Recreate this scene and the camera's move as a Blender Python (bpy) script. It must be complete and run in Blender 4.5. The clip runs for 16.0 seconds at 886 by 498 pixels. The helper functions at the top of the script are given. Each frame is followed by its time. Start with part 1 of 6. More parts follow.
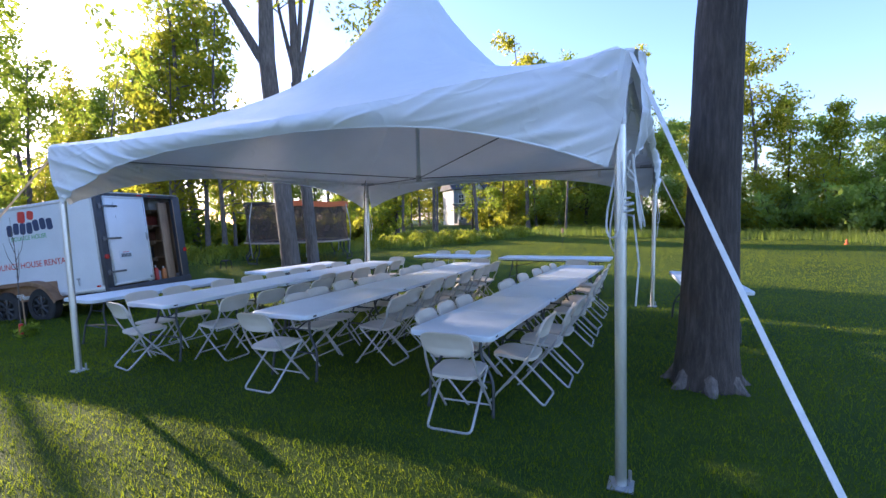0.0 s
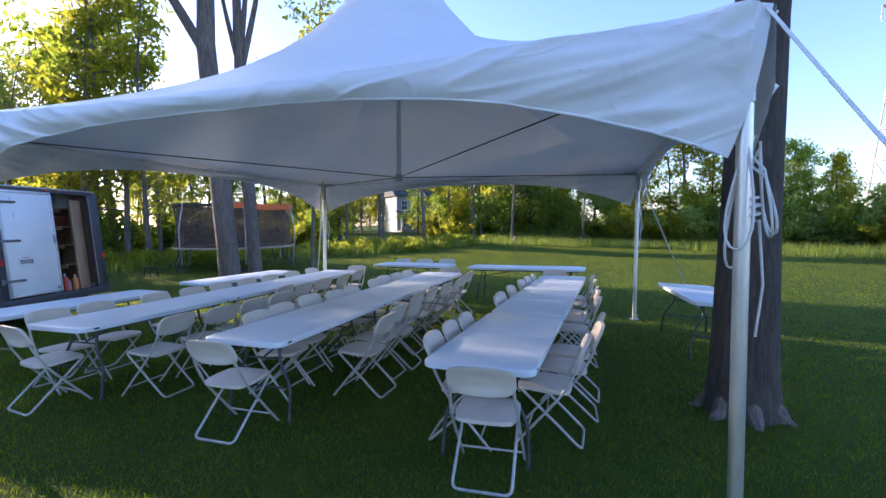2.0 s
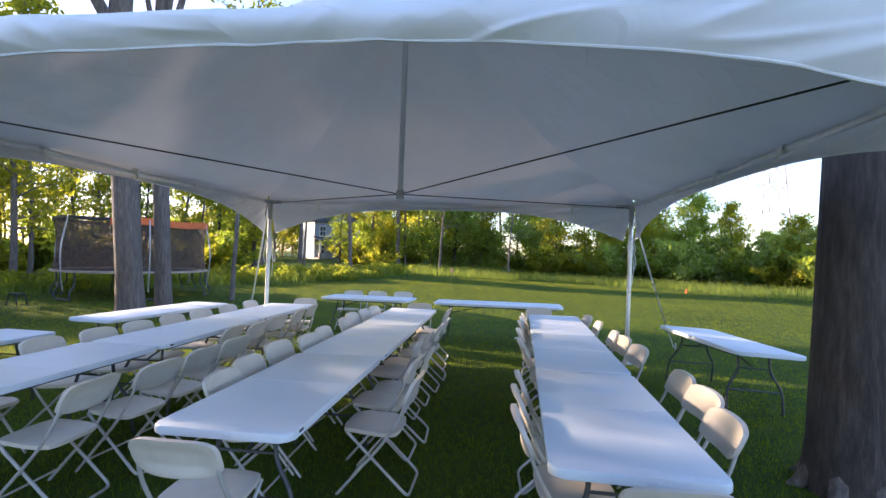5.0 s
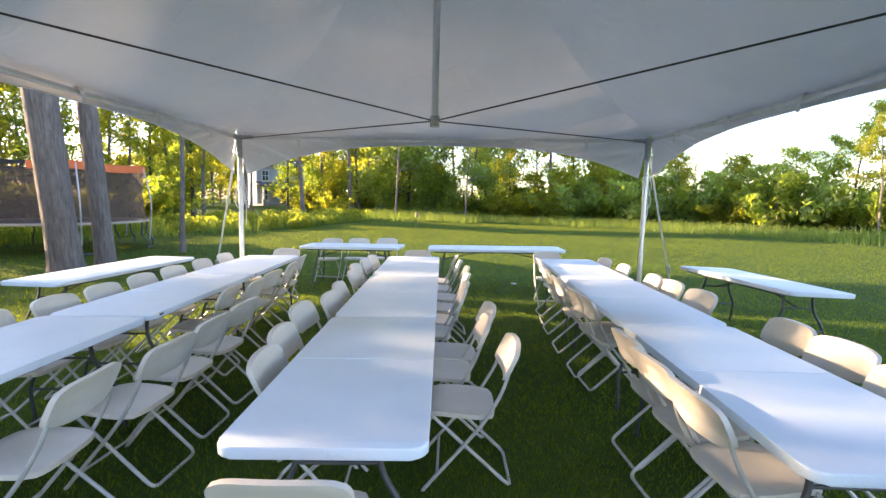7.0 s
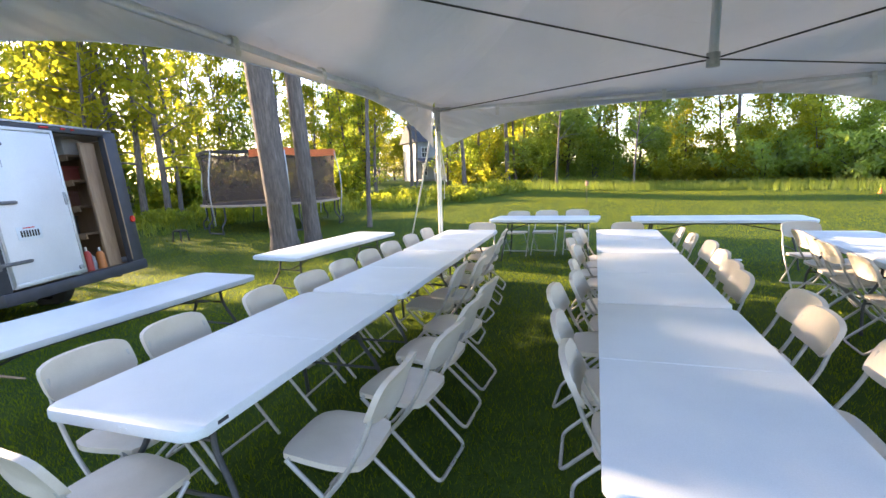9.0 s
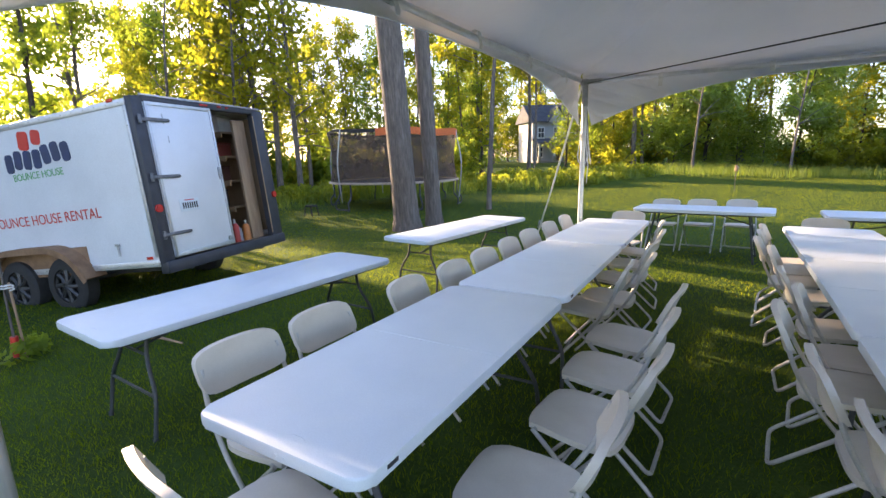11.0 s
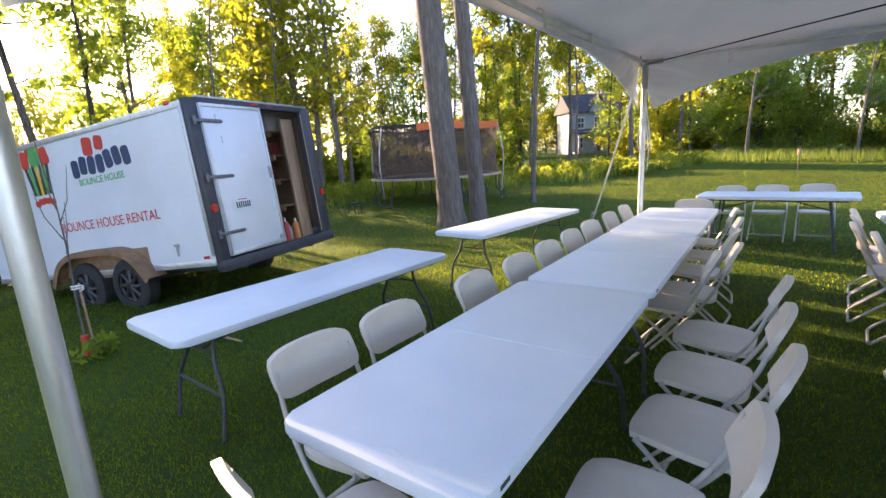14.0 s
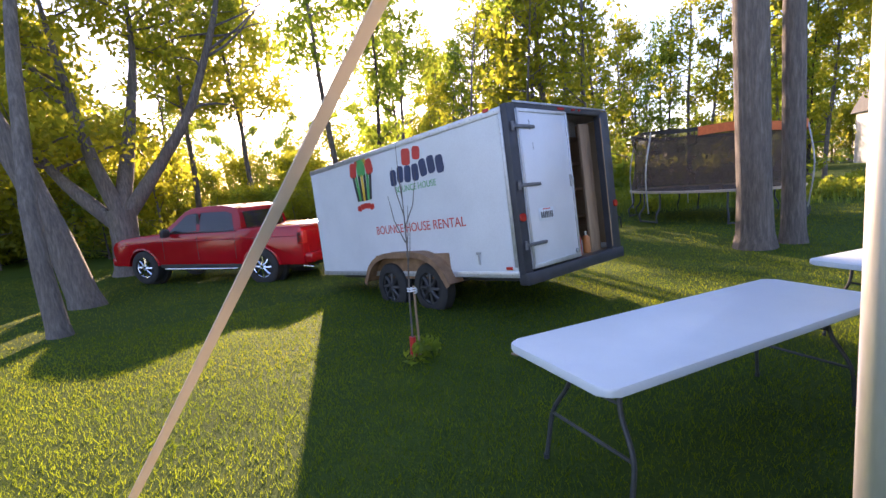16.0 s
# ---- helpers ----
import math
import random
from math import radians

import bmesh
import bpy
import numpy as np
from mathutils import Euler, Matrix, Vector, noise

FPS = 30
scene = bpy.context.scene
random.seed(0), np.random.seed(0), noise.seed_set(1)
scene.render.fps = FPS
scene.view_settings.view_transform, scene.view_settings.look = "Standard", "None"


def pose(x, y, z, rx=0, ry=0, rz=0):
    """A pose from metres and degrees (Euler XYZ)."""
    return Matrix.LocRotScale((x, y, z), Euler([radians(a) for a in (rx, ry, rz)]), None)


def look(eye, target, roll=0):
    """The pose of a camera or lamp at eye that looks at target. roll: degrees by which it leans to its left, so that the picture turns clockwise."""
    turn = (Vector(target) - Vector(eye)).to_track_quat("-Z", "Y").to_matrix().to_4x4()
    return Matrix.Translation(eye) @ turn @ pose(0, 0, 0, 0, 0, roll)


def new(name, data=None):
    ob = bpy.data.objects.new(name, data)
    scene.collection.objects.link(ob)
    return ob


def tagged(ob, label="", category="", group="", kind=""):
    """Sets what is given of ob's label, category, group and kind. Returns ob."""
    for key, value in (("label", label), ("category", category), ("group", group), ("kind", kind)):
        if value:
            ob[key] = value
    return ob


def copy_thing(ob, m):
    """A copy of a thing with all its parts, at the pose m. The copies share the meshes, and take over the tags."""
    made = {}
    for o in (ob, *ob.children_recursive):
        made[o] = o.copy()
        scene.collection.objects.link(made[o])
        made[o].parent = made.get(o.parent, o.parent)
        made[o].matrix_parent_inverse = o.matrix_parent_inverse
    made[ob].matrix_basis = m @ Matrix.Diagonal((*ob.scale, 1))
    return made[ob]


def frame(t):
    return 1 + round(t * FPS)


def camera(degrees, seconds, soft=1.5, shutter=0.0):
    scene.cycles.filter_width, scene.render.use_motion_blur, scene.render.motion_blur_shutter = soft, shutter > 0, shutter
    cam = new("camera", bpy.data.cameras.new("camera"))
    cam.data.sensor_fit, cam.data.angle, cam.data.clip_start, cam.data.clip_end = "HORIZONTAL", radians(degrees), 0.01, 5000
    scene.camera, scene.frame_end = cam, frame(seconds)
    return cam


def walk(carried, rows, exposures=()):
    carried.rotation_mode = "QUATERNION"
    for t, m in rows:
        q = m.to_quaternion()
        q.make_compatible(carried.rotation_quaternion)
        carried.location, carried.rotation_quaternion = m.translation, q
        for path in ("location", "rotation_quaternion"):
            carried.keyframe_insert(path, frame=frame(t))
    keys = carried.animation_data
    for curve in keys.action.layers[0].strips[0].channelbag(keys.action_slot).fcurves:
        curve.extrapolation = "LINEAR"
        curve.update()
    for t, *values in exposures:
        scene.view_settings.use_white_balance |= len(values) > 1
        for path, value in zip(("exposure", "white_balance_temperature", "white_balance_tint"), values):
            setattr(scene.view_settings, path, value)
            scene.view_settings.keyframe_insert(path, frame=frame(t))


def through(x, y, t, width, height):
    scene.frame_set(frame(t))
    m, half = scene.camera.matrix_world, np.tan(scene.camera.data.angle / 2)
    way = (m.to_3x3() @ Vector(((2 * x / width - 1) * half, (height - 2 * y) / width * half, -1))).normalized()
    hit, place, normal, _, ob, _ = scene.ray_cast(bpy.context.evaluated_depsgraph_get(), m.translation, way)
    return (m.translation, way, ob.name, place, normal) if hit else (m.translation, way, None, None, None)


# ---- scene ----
cam = camera(87.2, 16.0)
PATH = [
    (0, (3.272, -6.007, 1.685), (2.403, -4.211, 1.553), -1.5),
    (0.5, (3.042, -5.975, 1.67), (2.172, -4.177, 1.568), -0.9),
    (1, (2.802, -5.889, 1.666), (1.969, -4.074, 1.564), -1.2),
    (1.5, (2.608, -5.673, 1.674), (1.797, -3.848, 1.574), -1.4),
    (2, (2.38, -5.516, 1.666), (1.759, -3.618, 1.561), -0.5),
    (2.5, (2.103, -5.461, 1.721), (1.71, -3.502, 1.821), -0.6),
    (3, (1.915, -5.357, 1.719), (1.371, -3.47, 2.1), -0.5),
    (3.5, (1.721, -5.247, 1.72), (1.16, -3.363, 2.09), 1.5),
    (4, (1.436, -5.166, 1.661), (0.935, -3.241, 1.867), 2.3),
    (4.5, (1.24, -5.015, 1.64), (0.869, -3.052, 1.73), 2.3),
    (4.7, (1.161, -4.88, 1.661), (0.837, -2.907, 1.727), 2.0),
    (6.8, (0.182, -4.04, 1.587), (0.208, -2.051, 1.382), 1.0),
    (7, (0.07, -4.018, 1.606), (0.057, -2.029, 1.396), 0.6),
    (7.5, (-0.124, -3.903, 1.6), (-0.346, -1.928, 1.376), -1.1),
    (8, (-0.298, -3.711, 1.577), (-0.733, -1.777, 1.313), -2.0),
    (8.5, (-0.507, -3.642, 1.559), (-1.039, -1.742, 1.233), -2.0),
    (9, (-0.763, -3.662, 1.587), (-1.396, -1.792, 1.266), -2.3),
    (9.5, (-0.929, -3.575, 1.574), (-1.823, -1.817, 1.245), -2.6),
    (9.7, (-0.986, -3.512, 1.581), (-1.979, -1.809, 1.246), -2.5),
    (11.8, (-1.365, -3.33, 1.591), (-2.404, -1.668, 1.195), -1.5),
    (12, (-1.339, -3.325, 1.607), (-2.234, -1.575, 1.242), -2.1),
    (12.5, (-1.279, -3.333, 1.612), (-2.028, -1.509, 1.278), -3.3),
    (13, (-1.308, -3.316, 1.601), (-2.13, -1.521, 1.281), -3.9),
    (13.5, (-1.373, -3.312, 1.584), (-2.493, -1.688, 1.256), -5.0),
    (14, (-1.549, -3.323, 1.55), (-2.719, -1.75, 1.154), -3.4),
    (14.5, (-1.841, -3.426, 1.569), (-3.128, -1.959, 1.135), -4.5),
    (15, (-2.224, -3.473, 1.533), (-3.807, -2.318, 1.136), -4.8),
    (15.5, (-2.525, -3.574, 1.554), (-4.258, -2.637, 1.21), -4.0),
    (16, (-2.818, -3.718, 1.552), (-4.575, -2.807, 1.264), -3.7),
]
EXPOSURES = [(0.0, 1.55, 5200, 31), (2.0, 1.5, 5200, 31), (2.9, 1.15, 5080, 30), (3.5, 0.95, 5080, 30), (4.0, 1.05, 5080, 30), (4.7, 1.65, 5500, 30), (6.8, 2.48, 6270, 28), (8.2, 2.56, 6270, 28), (9.7, 2.35, 6230, 28), (12.0, 2.07, 6230, 30), (12.6, 2.22, 6230, 30), (13.8, 2.22, 6270, 31), (14.5, 1.9, 6080, 34), (16.0, 1.84, 6000, 37)]
walk(cam, [(t, look(eye, target, roll)) for t, eye, target, roll in PATH], EXPOSURES)

# ---- world and light ----
SUN_DIR = Vector((-0.944, 0.248, 0.219)).normalized()
world = bpy.data.worlds.new("sky")
scene.world = world
world.use_nodes = True
wn = world.node_tree.nodes
sky = wn.new("ShaderNodeTexSky")
sky.sky_type = "NISHITA"
sky.sun_disc = False
sky.sun_elevation = math.asin(SUN_DIR.z)
sky.sun_rotation = math.atan2(SUN_DIR.x, SUN_DIR.y)
sky.air_density, sky.dust_density, sky.ozone_density = 1.0, 0.75, 1.5
wn["Background"].inputs["Strength"].default_value = 0.15
world.node_tree.links.new(sky.outputs[0], wn["Background"].inputs["Color"])
sun = new("sun", bpy.data.lights.new("sun", "SUN"))
sun.data.energy, sun.data.angle, sun.data.color = 5.0, radians(0.55), (1.0, 0.76, 0.42)
sun.matrix_world = look((-60, 15, 20), Vector((-60, 15, 20)) - SUN_DIR)


# ---- materials ----
def nodes_of(name):
    m = bpy.data.materials.new(name)
    m.use_nodes = True
    nt = m.node_tree
    return m, nt, nt.nodes["Principled BSDF"]


def coords(nt, scale=1.0, stretch=(1, 1, 1)):
    tc = nt.nodes.new("ShaderNodeTexCoord")
    mp = nt.nodes.new("ShaderNodeMapping")
    mp.inputs["Scale"].default_value = [scale * s for s in stretch]
    nt.links.new(tc.outputs["Object"], mp.inputs[0])
    return mp.outputs[0]


def noise_of(nt, vec, scale, detail=4.0, rough=0.55):
    n = nt.nodes.new("ShaderNodeTexNoise")
    n.inputs["Scale"].default_value, n.inputs["Detail"].default_value, n.inputs["Roughness"].default_value = scale, detail, rough
    if vec is not None:
        nt.links.new(vec, n.inputs["Vector"])
    return n.outputs["Fac"]


def ramp(nt, fac, stops):
    r = nt.nodes.new("ShaderNodeValToRGB")
    el = r.color_ramp.elements
    while len(el) < len(stops):
        el.new(0.5)
    for e, (p, c) in zip(el, stops):
        e.position, e.color = p, (*c, 1)
    nt.links.new(fac, r.inputs[0])
    return r.outputs[0]


def mix(nt, fac, a, b, mode="MIX"):
    n = nt.nodes.new("ShaderNodeMix")
    n.data_type, n.blend_type = "RGBA", mode
    for k, v in ((0, fac), (6, a), (7, b)):
        if isinstance(v, (int, float)):
            n.inputs[k].default_value = v
        elif isinstance(v, tuple):
            n.inputs[k].default_value = (*v, 1)
        else:
            nt.links.new(v, n.inputs[k])
    return n.outputs[2]


def bump(nt, bsdf, height, strength, distance=0.01):
    b = nt.nodes.new("ShaderNodeBump")
    b.inputs["Strength"].default_value, b.inputs["Distance"].default_value = strength, distance
    nt.links.new(height, b.inputs["Height"])
    nt.links.new(b.outputs[0], bsdf.inputs["Normal"])


def surface(name, dark, light, rough=0.6, scale=6.0, grain=60.0, metal=0.0, relief=0.15, stretch=(1, 1, 1), depth=0.004, vary=0.0):
    """A plain surface with stains at one scale and grain at another."""
    m, nt, p = nodes_of(name)
    v = coords(nt, 1.0, stretch)
    big = noise_of(nt, v, scale, 5)
    fine = noise_of(nt, v, grain, 3)
    col = ramp(nt, big, [(0.3, dark), (0.7, light)])
    col = mix(nt, 0.18, col, ramp(nt, fine, [(0.3, tuple(c * 0.6 for c in dark)), (0.7, light)]))
    if vary:
        oi = nt.nodes.new("ShaderNodeObjectInfo")
        hs = nt.nodes.new("ShaderNodeHueSaturation")
        mr = nt.nodes.new("ShaderNodeMapRange")
        mr.inputs["To Min"].default_value, mr.inputs["To Max"].default_value = 1 - vary, 1 + vary
        nt.links.new(oi.outputs["Random"], mr.inputs[0])
        nt.links.new(mr.outputs[0], hs.inputs["Value"])
        nt.links.new(col, hs.inputs["Color"])
        col = hs.outputs[0]
    nt.links.new(col, p.inputs["Base Color"])
    rr = nt.nodes.new("ShaderNodeMapRange")
    rr.inputs["To Min"].default_value, rr.inputs["To Max"].default_value = max(0.03, rough - 0.1), min(1, rough + 0.1)
    nt.links.new(big, rr.inputs[0])
    nt.links.new(rr.outputs[0], p.inputs["Roughness"])
    p.inputs["Metallic"].default_value = metal
    if relief:
        bump(nt, p, fine, relief, depth)
    return m


def leafy(name, dark, light, through=0.45, rough=0.5, glow=(3.15, 2.95, 0.75), sheen=0.25):
    """Leaves or blades: each with its own shade, letting light through."""
    m, nt, p = nodes_of(name)
    geo = nt.nodes.new("ShaderNodeNewGeometry")
    col = ramp(nt, geo.outputs["Random Per Island"], [(0.0, dark), (0.55, tuple((a + b) / 2 for a, b in zip(dark, light))), (1.0, light)])
    big = noise_of(nt, coords(nt), 0.9, 3)
    col = mix(nt, 0.5, col, ramp(nt, big, [(0.35, dark), (0.65, light)]))
    nt.links.new(col, p.inputs["Base Color"])
    p.inputs["Roughness"].default_value = rough
    p.inputs["Specular IOR Level"].default_value = sheen
    tr = nt.nodes.new("ShaderNodeBsdfTranslucent")
    warm = mix(nt, 1.0, col, glow, "MULTIPLY")
    nt.links.new(warm, tr.inputs[0])
    ms = nt.nodes.new("ShaderNodeMixShader")
    ms.inputs[0].default_value = through
    nt.links.new(p.outputs[0], ms.inputs[1])
    nt.links.new(tr.outputs[0], ms.inputs[2])
    nt.links.new(ms.outputs[0], nt.nodes["Material Output"].inputs[0])
    return m


def lawn_material():
    m, nt, p = nodes_of("lawn")
    v = coords(nt)
    big = noise_of(nt, v, 0.35, 4)
    mid = noise_of(nt, v, 3.0, 5, 0.65)
    fine = noise_of(nt, v, 45, 4, 0.7)
    col = ramp(nt, big, [(0.34, (0.028, 0.056, 0.012)), (0.5, (0.052, 0.094, 0.018)), (0.66, (0.108, 0.141, 0.013))])
    col = mix(nt, 0.55, col, ramp(nt, mid, [(0.3, (0.022, 0.048, 0.010)), (0.62, (0.072, 0.119, 0.016)), (0.8, (0.179, 0.170, 0.022))]))
    col = mix(nt, 0.5, col, ramp(nt, fine, [(0.3, (0.028, 0.050, 0.011)), (0.7, (0.080, 0.121, 0.022))]))
    nt.links.new(col, p.inputs["Base Color"])
    p.inputs["Roughness"].default_value = 0.85
    p.inputs["Specular IOR Level"].default_value = 0.06
    bump(nt, p, fine, 0.9, 0.03)
    return m


def bark_material(name, dark, light):
    m, nt, p = nodes_of(name)
    v = coords(nt, 1.0, (1, 1, 0.14))
    ridge = noise_of(nt, v, 26, 6, 0.7)
    big = noise_of(nt, coords(nt), 1.5, 4)
    col = ramp(nt, ridge, [(0.36, tuple(c * 0.45 for c in dark)), (0.5, dark), (0.68, light)])
    col = mix(nt, 0.35, col, ramp(nt, big, [(0.35, dark), (0.7, light)]))
    nt.links.new(col, p.inputs["Base Color"])
    p.inputs["Roughness"].default_value = 0.92
    bump(nt, p, ridge, 1.0, 0.03)
    return m


def cloth_material():
    m, nt, p = nodes_of("white_vinyl")
    v = coords(nt)
    big = noise_of(nt, v, 1.2, 5)
    fold = noise_of(nt, v, 2.6, 3, 0.5)
    weave = noise_of(nt, v, 180, 2)
    col = ramp(nt, big, [(0.3, (0.71, 0.73, 0.765)), (0.7, (0.79, 0.80, 0.825))])
    nt.links.new(col, p.inputs["Base Color"])
    p.inputs["Roughness"].default_value = 0.42
    b1 = nt.nodes.new("ShaderNodeBump")
    b1.inputs["Strength"].default_value, b1.inputs["Distance"].default_value = 0.22, 0.05
    nt.links.new(fold, b1.inputs["Height"])
    # sparse sharp wrinkles where two swells meet
    wr = nt.nodes.new("ShaderNodeTexNoise")
    wr.inputs["Scale"].default_value, wr.inputs["Detail"].default_value, wr.inputs["Distortion"].default_value = 2.2, 1.5, 0.8
    nt.links.new(coords(nt, 1.0, (0.8, 0.8, 1.7)), wr.inputs["Vector"])
    off = nt.nodes.new("ShaderNodeMath")
    off.operation, off.inputs[1].default_value = "SUBTRACT", 0.5
    nt.links.new(wr.outputs["Fac"], off.inputs[0])
    mag = nt.nodes.new("ShaderNodeMath")
    mag.operation = "ABSOLUTE"
    nt.links.new(off.outputs[0], mag.inputs[0])
    line = nt.nodes.new("ShaderNodeMapRange")
    line.inputs["From Max"].default_value, line.inputs["To Min"].default_value, line.inputs["To Max"].default_value = 0.07, 1.0, 0.0
    nt.links.new(mag.outputs[0], line.inputs[0])
    b3 = nt.nodes.new("ShaderNodeBump")
    b3.inputs["Strength"].default_value, b3.inputs["Distance"].default_value = 0.35, 0.010
    nt.links.new(line.outputs[0], b3.inputs["Height"])
    nt.links.new(b1.outputs[0], b3.inputs["Normal"])
    b2 = nt.nodes.new("ShaderNodeBump")
    b2.inputs["Strength"].default_value, b2.inputs["Distance"].default_value = 0.08, 0.002
    nt.links.new(weave, b2.inputs["Height"])
    nt.links.new(b3.outputs[0], b2.inputs["Normal"])
    nt.links.new(b2.outputs[0], p.inputs["Normal"])
    tr = nt.nodes.new("ShaderNodeBsdfTranslucent")
    tr.inputs[0].default_value = (0.75, 0.78, 0.82, 1)
    ms = nt.nodes.new("ShaderNodeMixShader")
    ms.inputs[0].default_value = 0.035
    nt.links.new(p.outputs[0], ms.inputs[1])
    nt.links.new(tr.outputs[0], ms.inputs[2])
    nt.links.new(ms.outputs[0], nt.nodes["Material Output"].inputs[0])
    return m


def glass_material(name, tint, rough=0.02):
    m, nt, p = nodes_of(name)
    p.inputs["Base Color"].default_value = (*tint, 1)
    p.inputs["Roughness"].default_value = rough
    p.inputs["Transmission Weight"].default_value = 0.85
    return m


def mesh_net_material():
    """Dark woven net: mostly open, seen as a haze of threads."""
    m, nt, p = nodes_of("safety_net")
    p.inputs["Base Color"].default_value = (0.085, 0.055, 0.040, 1)
    p.inputs["Roughness"].default_value = 0.9
    tp = nt.nodes.new("ShaderNodeBsdfTransparent")
    ms = nt.nodes.new("ShaderNodeMixShader")
    v = coords(nt)
    n = noise_of(nt, v, 2.5, 4)
    mr = nt.nodes.new("ShaderNodeMapRange")
    mr.inputs["To Min"].default_value, mr.inputs["To Max"].default_value = 0.58, 0.95
    nt.links.new(n, mr.inputs[0])
    nt.links.new(mr.outputs[0], ms.inputs[0])
    nt.links.new(tp.outputs[0], ms.inputs[1])
    nt.links.new(p.outputs[0], ms.inputs[2])
    nt.links.new(ms.outputs[0], nt.nodes["Material Output"].inputs[0])
    return m


LAWN = lawn_material()
BLADE = leafy("grass_blade", (0.048, 0.082, 0.011), (0.106, 0.140, 0.020), 0.66, 0.8, (3.2, 3.0, 0.36), 0.04)
MEADOW = leafy("meadow_grass", (0.065, 0.110, 0.026), (0.17, 0.21, 0.060), 0.5, 0.6, (2.6, 2.5, 0.8))
WEED = leafy("tall_weeds", (0.085, 0.120, 0.022), (0.20, 0.215, 0.045), 0.6, 0.6)
# drier far grass, its colour also lightened to stand in for sunlight
SUNNY_DRY_BLADE = leafy("lawn_grass_far", (0.080, 0.112, 0.020), (0.140, 0.165, 0.034), 0.62, 0.8, (3.0, 2.7, 0.40), 0.04)
LEAF = leafy("leaf_green", (0.070, 0.112, 0.026), (0.165, 0.205, 0.052), 0.66)
LEAF_DEEP = leafy("leaf_deep_green", (0.125, 0.180, 0.062), (0.205, 0.255, 0.100), 0.58)
LEAF_GOLD = leafy("leaf_yellow_green", (0.095, 0.115, 0.018), (0.22, 0.22, 0.040), 0.7)
BARK = bark_material("grey_bark", (0.125, 0.104, 0.090), (0.25, 0.215, 0.19))
BARK_DARK = bark_material("dark_bark", (0.055, 0.043, 0.036), (0.12, 0.098, 0.082))
CLOTH = cloth_material()
ALU = surface("aluminium_tube", (0.60, 0.61, 0.62), (0.74, 0.75, 0.76), 0.38, 9, 120, 0.85, 0.05, (1, 1, 0.2))
STEEL = surface("zinc_steel", (0.32, 0.33, 0.34), (0.5, 0.51, 0.52), 0.45, 20, 150, 0.8, 0.1)
CABLE = surface("dark_cable", (0.02, 0.022, 0.025), (0.05, 0.052, 0.056), 0.6, 30, 200)
PLASTIC = surface("white_moulded_plastic", (0.62, 0.680, 0.735), (0.71, 0.765, 0.805), 0.42, 2.5, 220, 0, 0.05, depth=0.001)
PLASTIC_SEAM = surface("grey_plastic_edge", (0.45, 0.47, 0.5), (0.6, 0.62, 0.65), 0.5, 8, 90)
CHAIR_PLASTIC = surface("bone_plastic", (0.539, 0.487, 0.409), (0.644, 0.592, 0.513), 0.45, 5, 260, 0, 0.12, depth=0.002, vary=0.05)
CHAIR_TUBE = surface("beige_painted_tube", (0.40, 0.39, 0.37), (0.54, 0.53, 0.50), 0.42, 15, 120, 0.25, 0.06)
TABLE_LEG = surface("dark_grey_painted_steel", (0.035, 0.040, 0.045), (0.075, 0.08, 0.085), 0.45, 12, 120, 0.3, 0.06)
WEBBING = surface("white_webbing", (0.62, 0.62, 0.60), (0.80, 0.79, 0.76), 0.75, 20, 300, 0, 0.3)
# strap webbing with the sun's warm light put into its colour
SUNLIT_WEB = leafy("sunlit_webbing", (0.60, 0.55, 0.47), (0.70, 0.65, 0.56), 0.40, 0.75, (1.02, 1.0, 0.96), 0.2)
ORANGE = surface("orange_webbing", (0.62, 0.12, 0.03), (0.8, 0.2, 0.05), 0.7, 20, 200)
ROPE = surface("white_rope", (0.58, 0.57, 0.53), (0.76, 0.74, 0.70), 0.85, 40, 300, 0, 0.4)


# ---- mesh helpers ----
def part(name, bm, material, parent, label="", smooth=True):
    me = bpy.data.meshes.new(name)
    bm.to_mesh(me)
    bm.free()
    me.materials.append(material)
    if smooth:
        me.shade_smooth()
        me.set_sharp_from_angle(angle=radians(40))
    ob = new(name, me)
    ob.parent = parent
    if label:
        ob["label"] = label
    return ob


def thing(name, m=None, label="", category="", group="", kind=""):
    ob = new(name)
    ob.empty_display_size = 0.2
    if m is not None:
        ob.matrix_world = m
    return tagged(ob, label, category, group, kind)


def sheet(name, verts, faces, material, parent=None, smooth=False):
    """A mesh straight from arrays of corners and four-cornered (or three-cornered) faces."""
    verts, faces = np.asarray(verts, np.float32), np.asarray(faces, np.int32)
    me = bpy.data.meshes.new(name)
    k = faces.shape[1]
    me.vertices.add(len(verts))
    me.vertices.foreach_set("co", verts.ravel())
    me.loops.add(faces.size)
    me.loops.foreach_set("vertex_index", faces.ravel())
    me.polygons.add(len(faces))
    me.polygons.foreach_set("loop_start", np.arange(0, faces.size, k, dtype=np.int32))
    me.update(calc_edges=True)
    me.materials.append(material)
    if smooth:
        me.shade_smooth()
    ob = new(name, me)
    ob.parent = parent
    return ob


def box(bm, c, s, bevel=0.0, m=None):
    mat = Matrix.Translation(c) @ Matrix.Diagonal((*s, 1))
    if m is not None:
        mat = m @ mat
    made = bmesh.ops.create_cube(bm, size=1, matrix=mat)["verts"]
    if bevel:
        edges = list({e for v in made for e in v.link_edges})
        bmesh.ops.bevel(bm, geom=edges, offset=bevel, segments=2, affect="EDGES", profile=0.5)
    return bm


def boxed(c, s, bevel=0.0, m=None):
    return box(bmesh.new(), c, s, bevel, m)


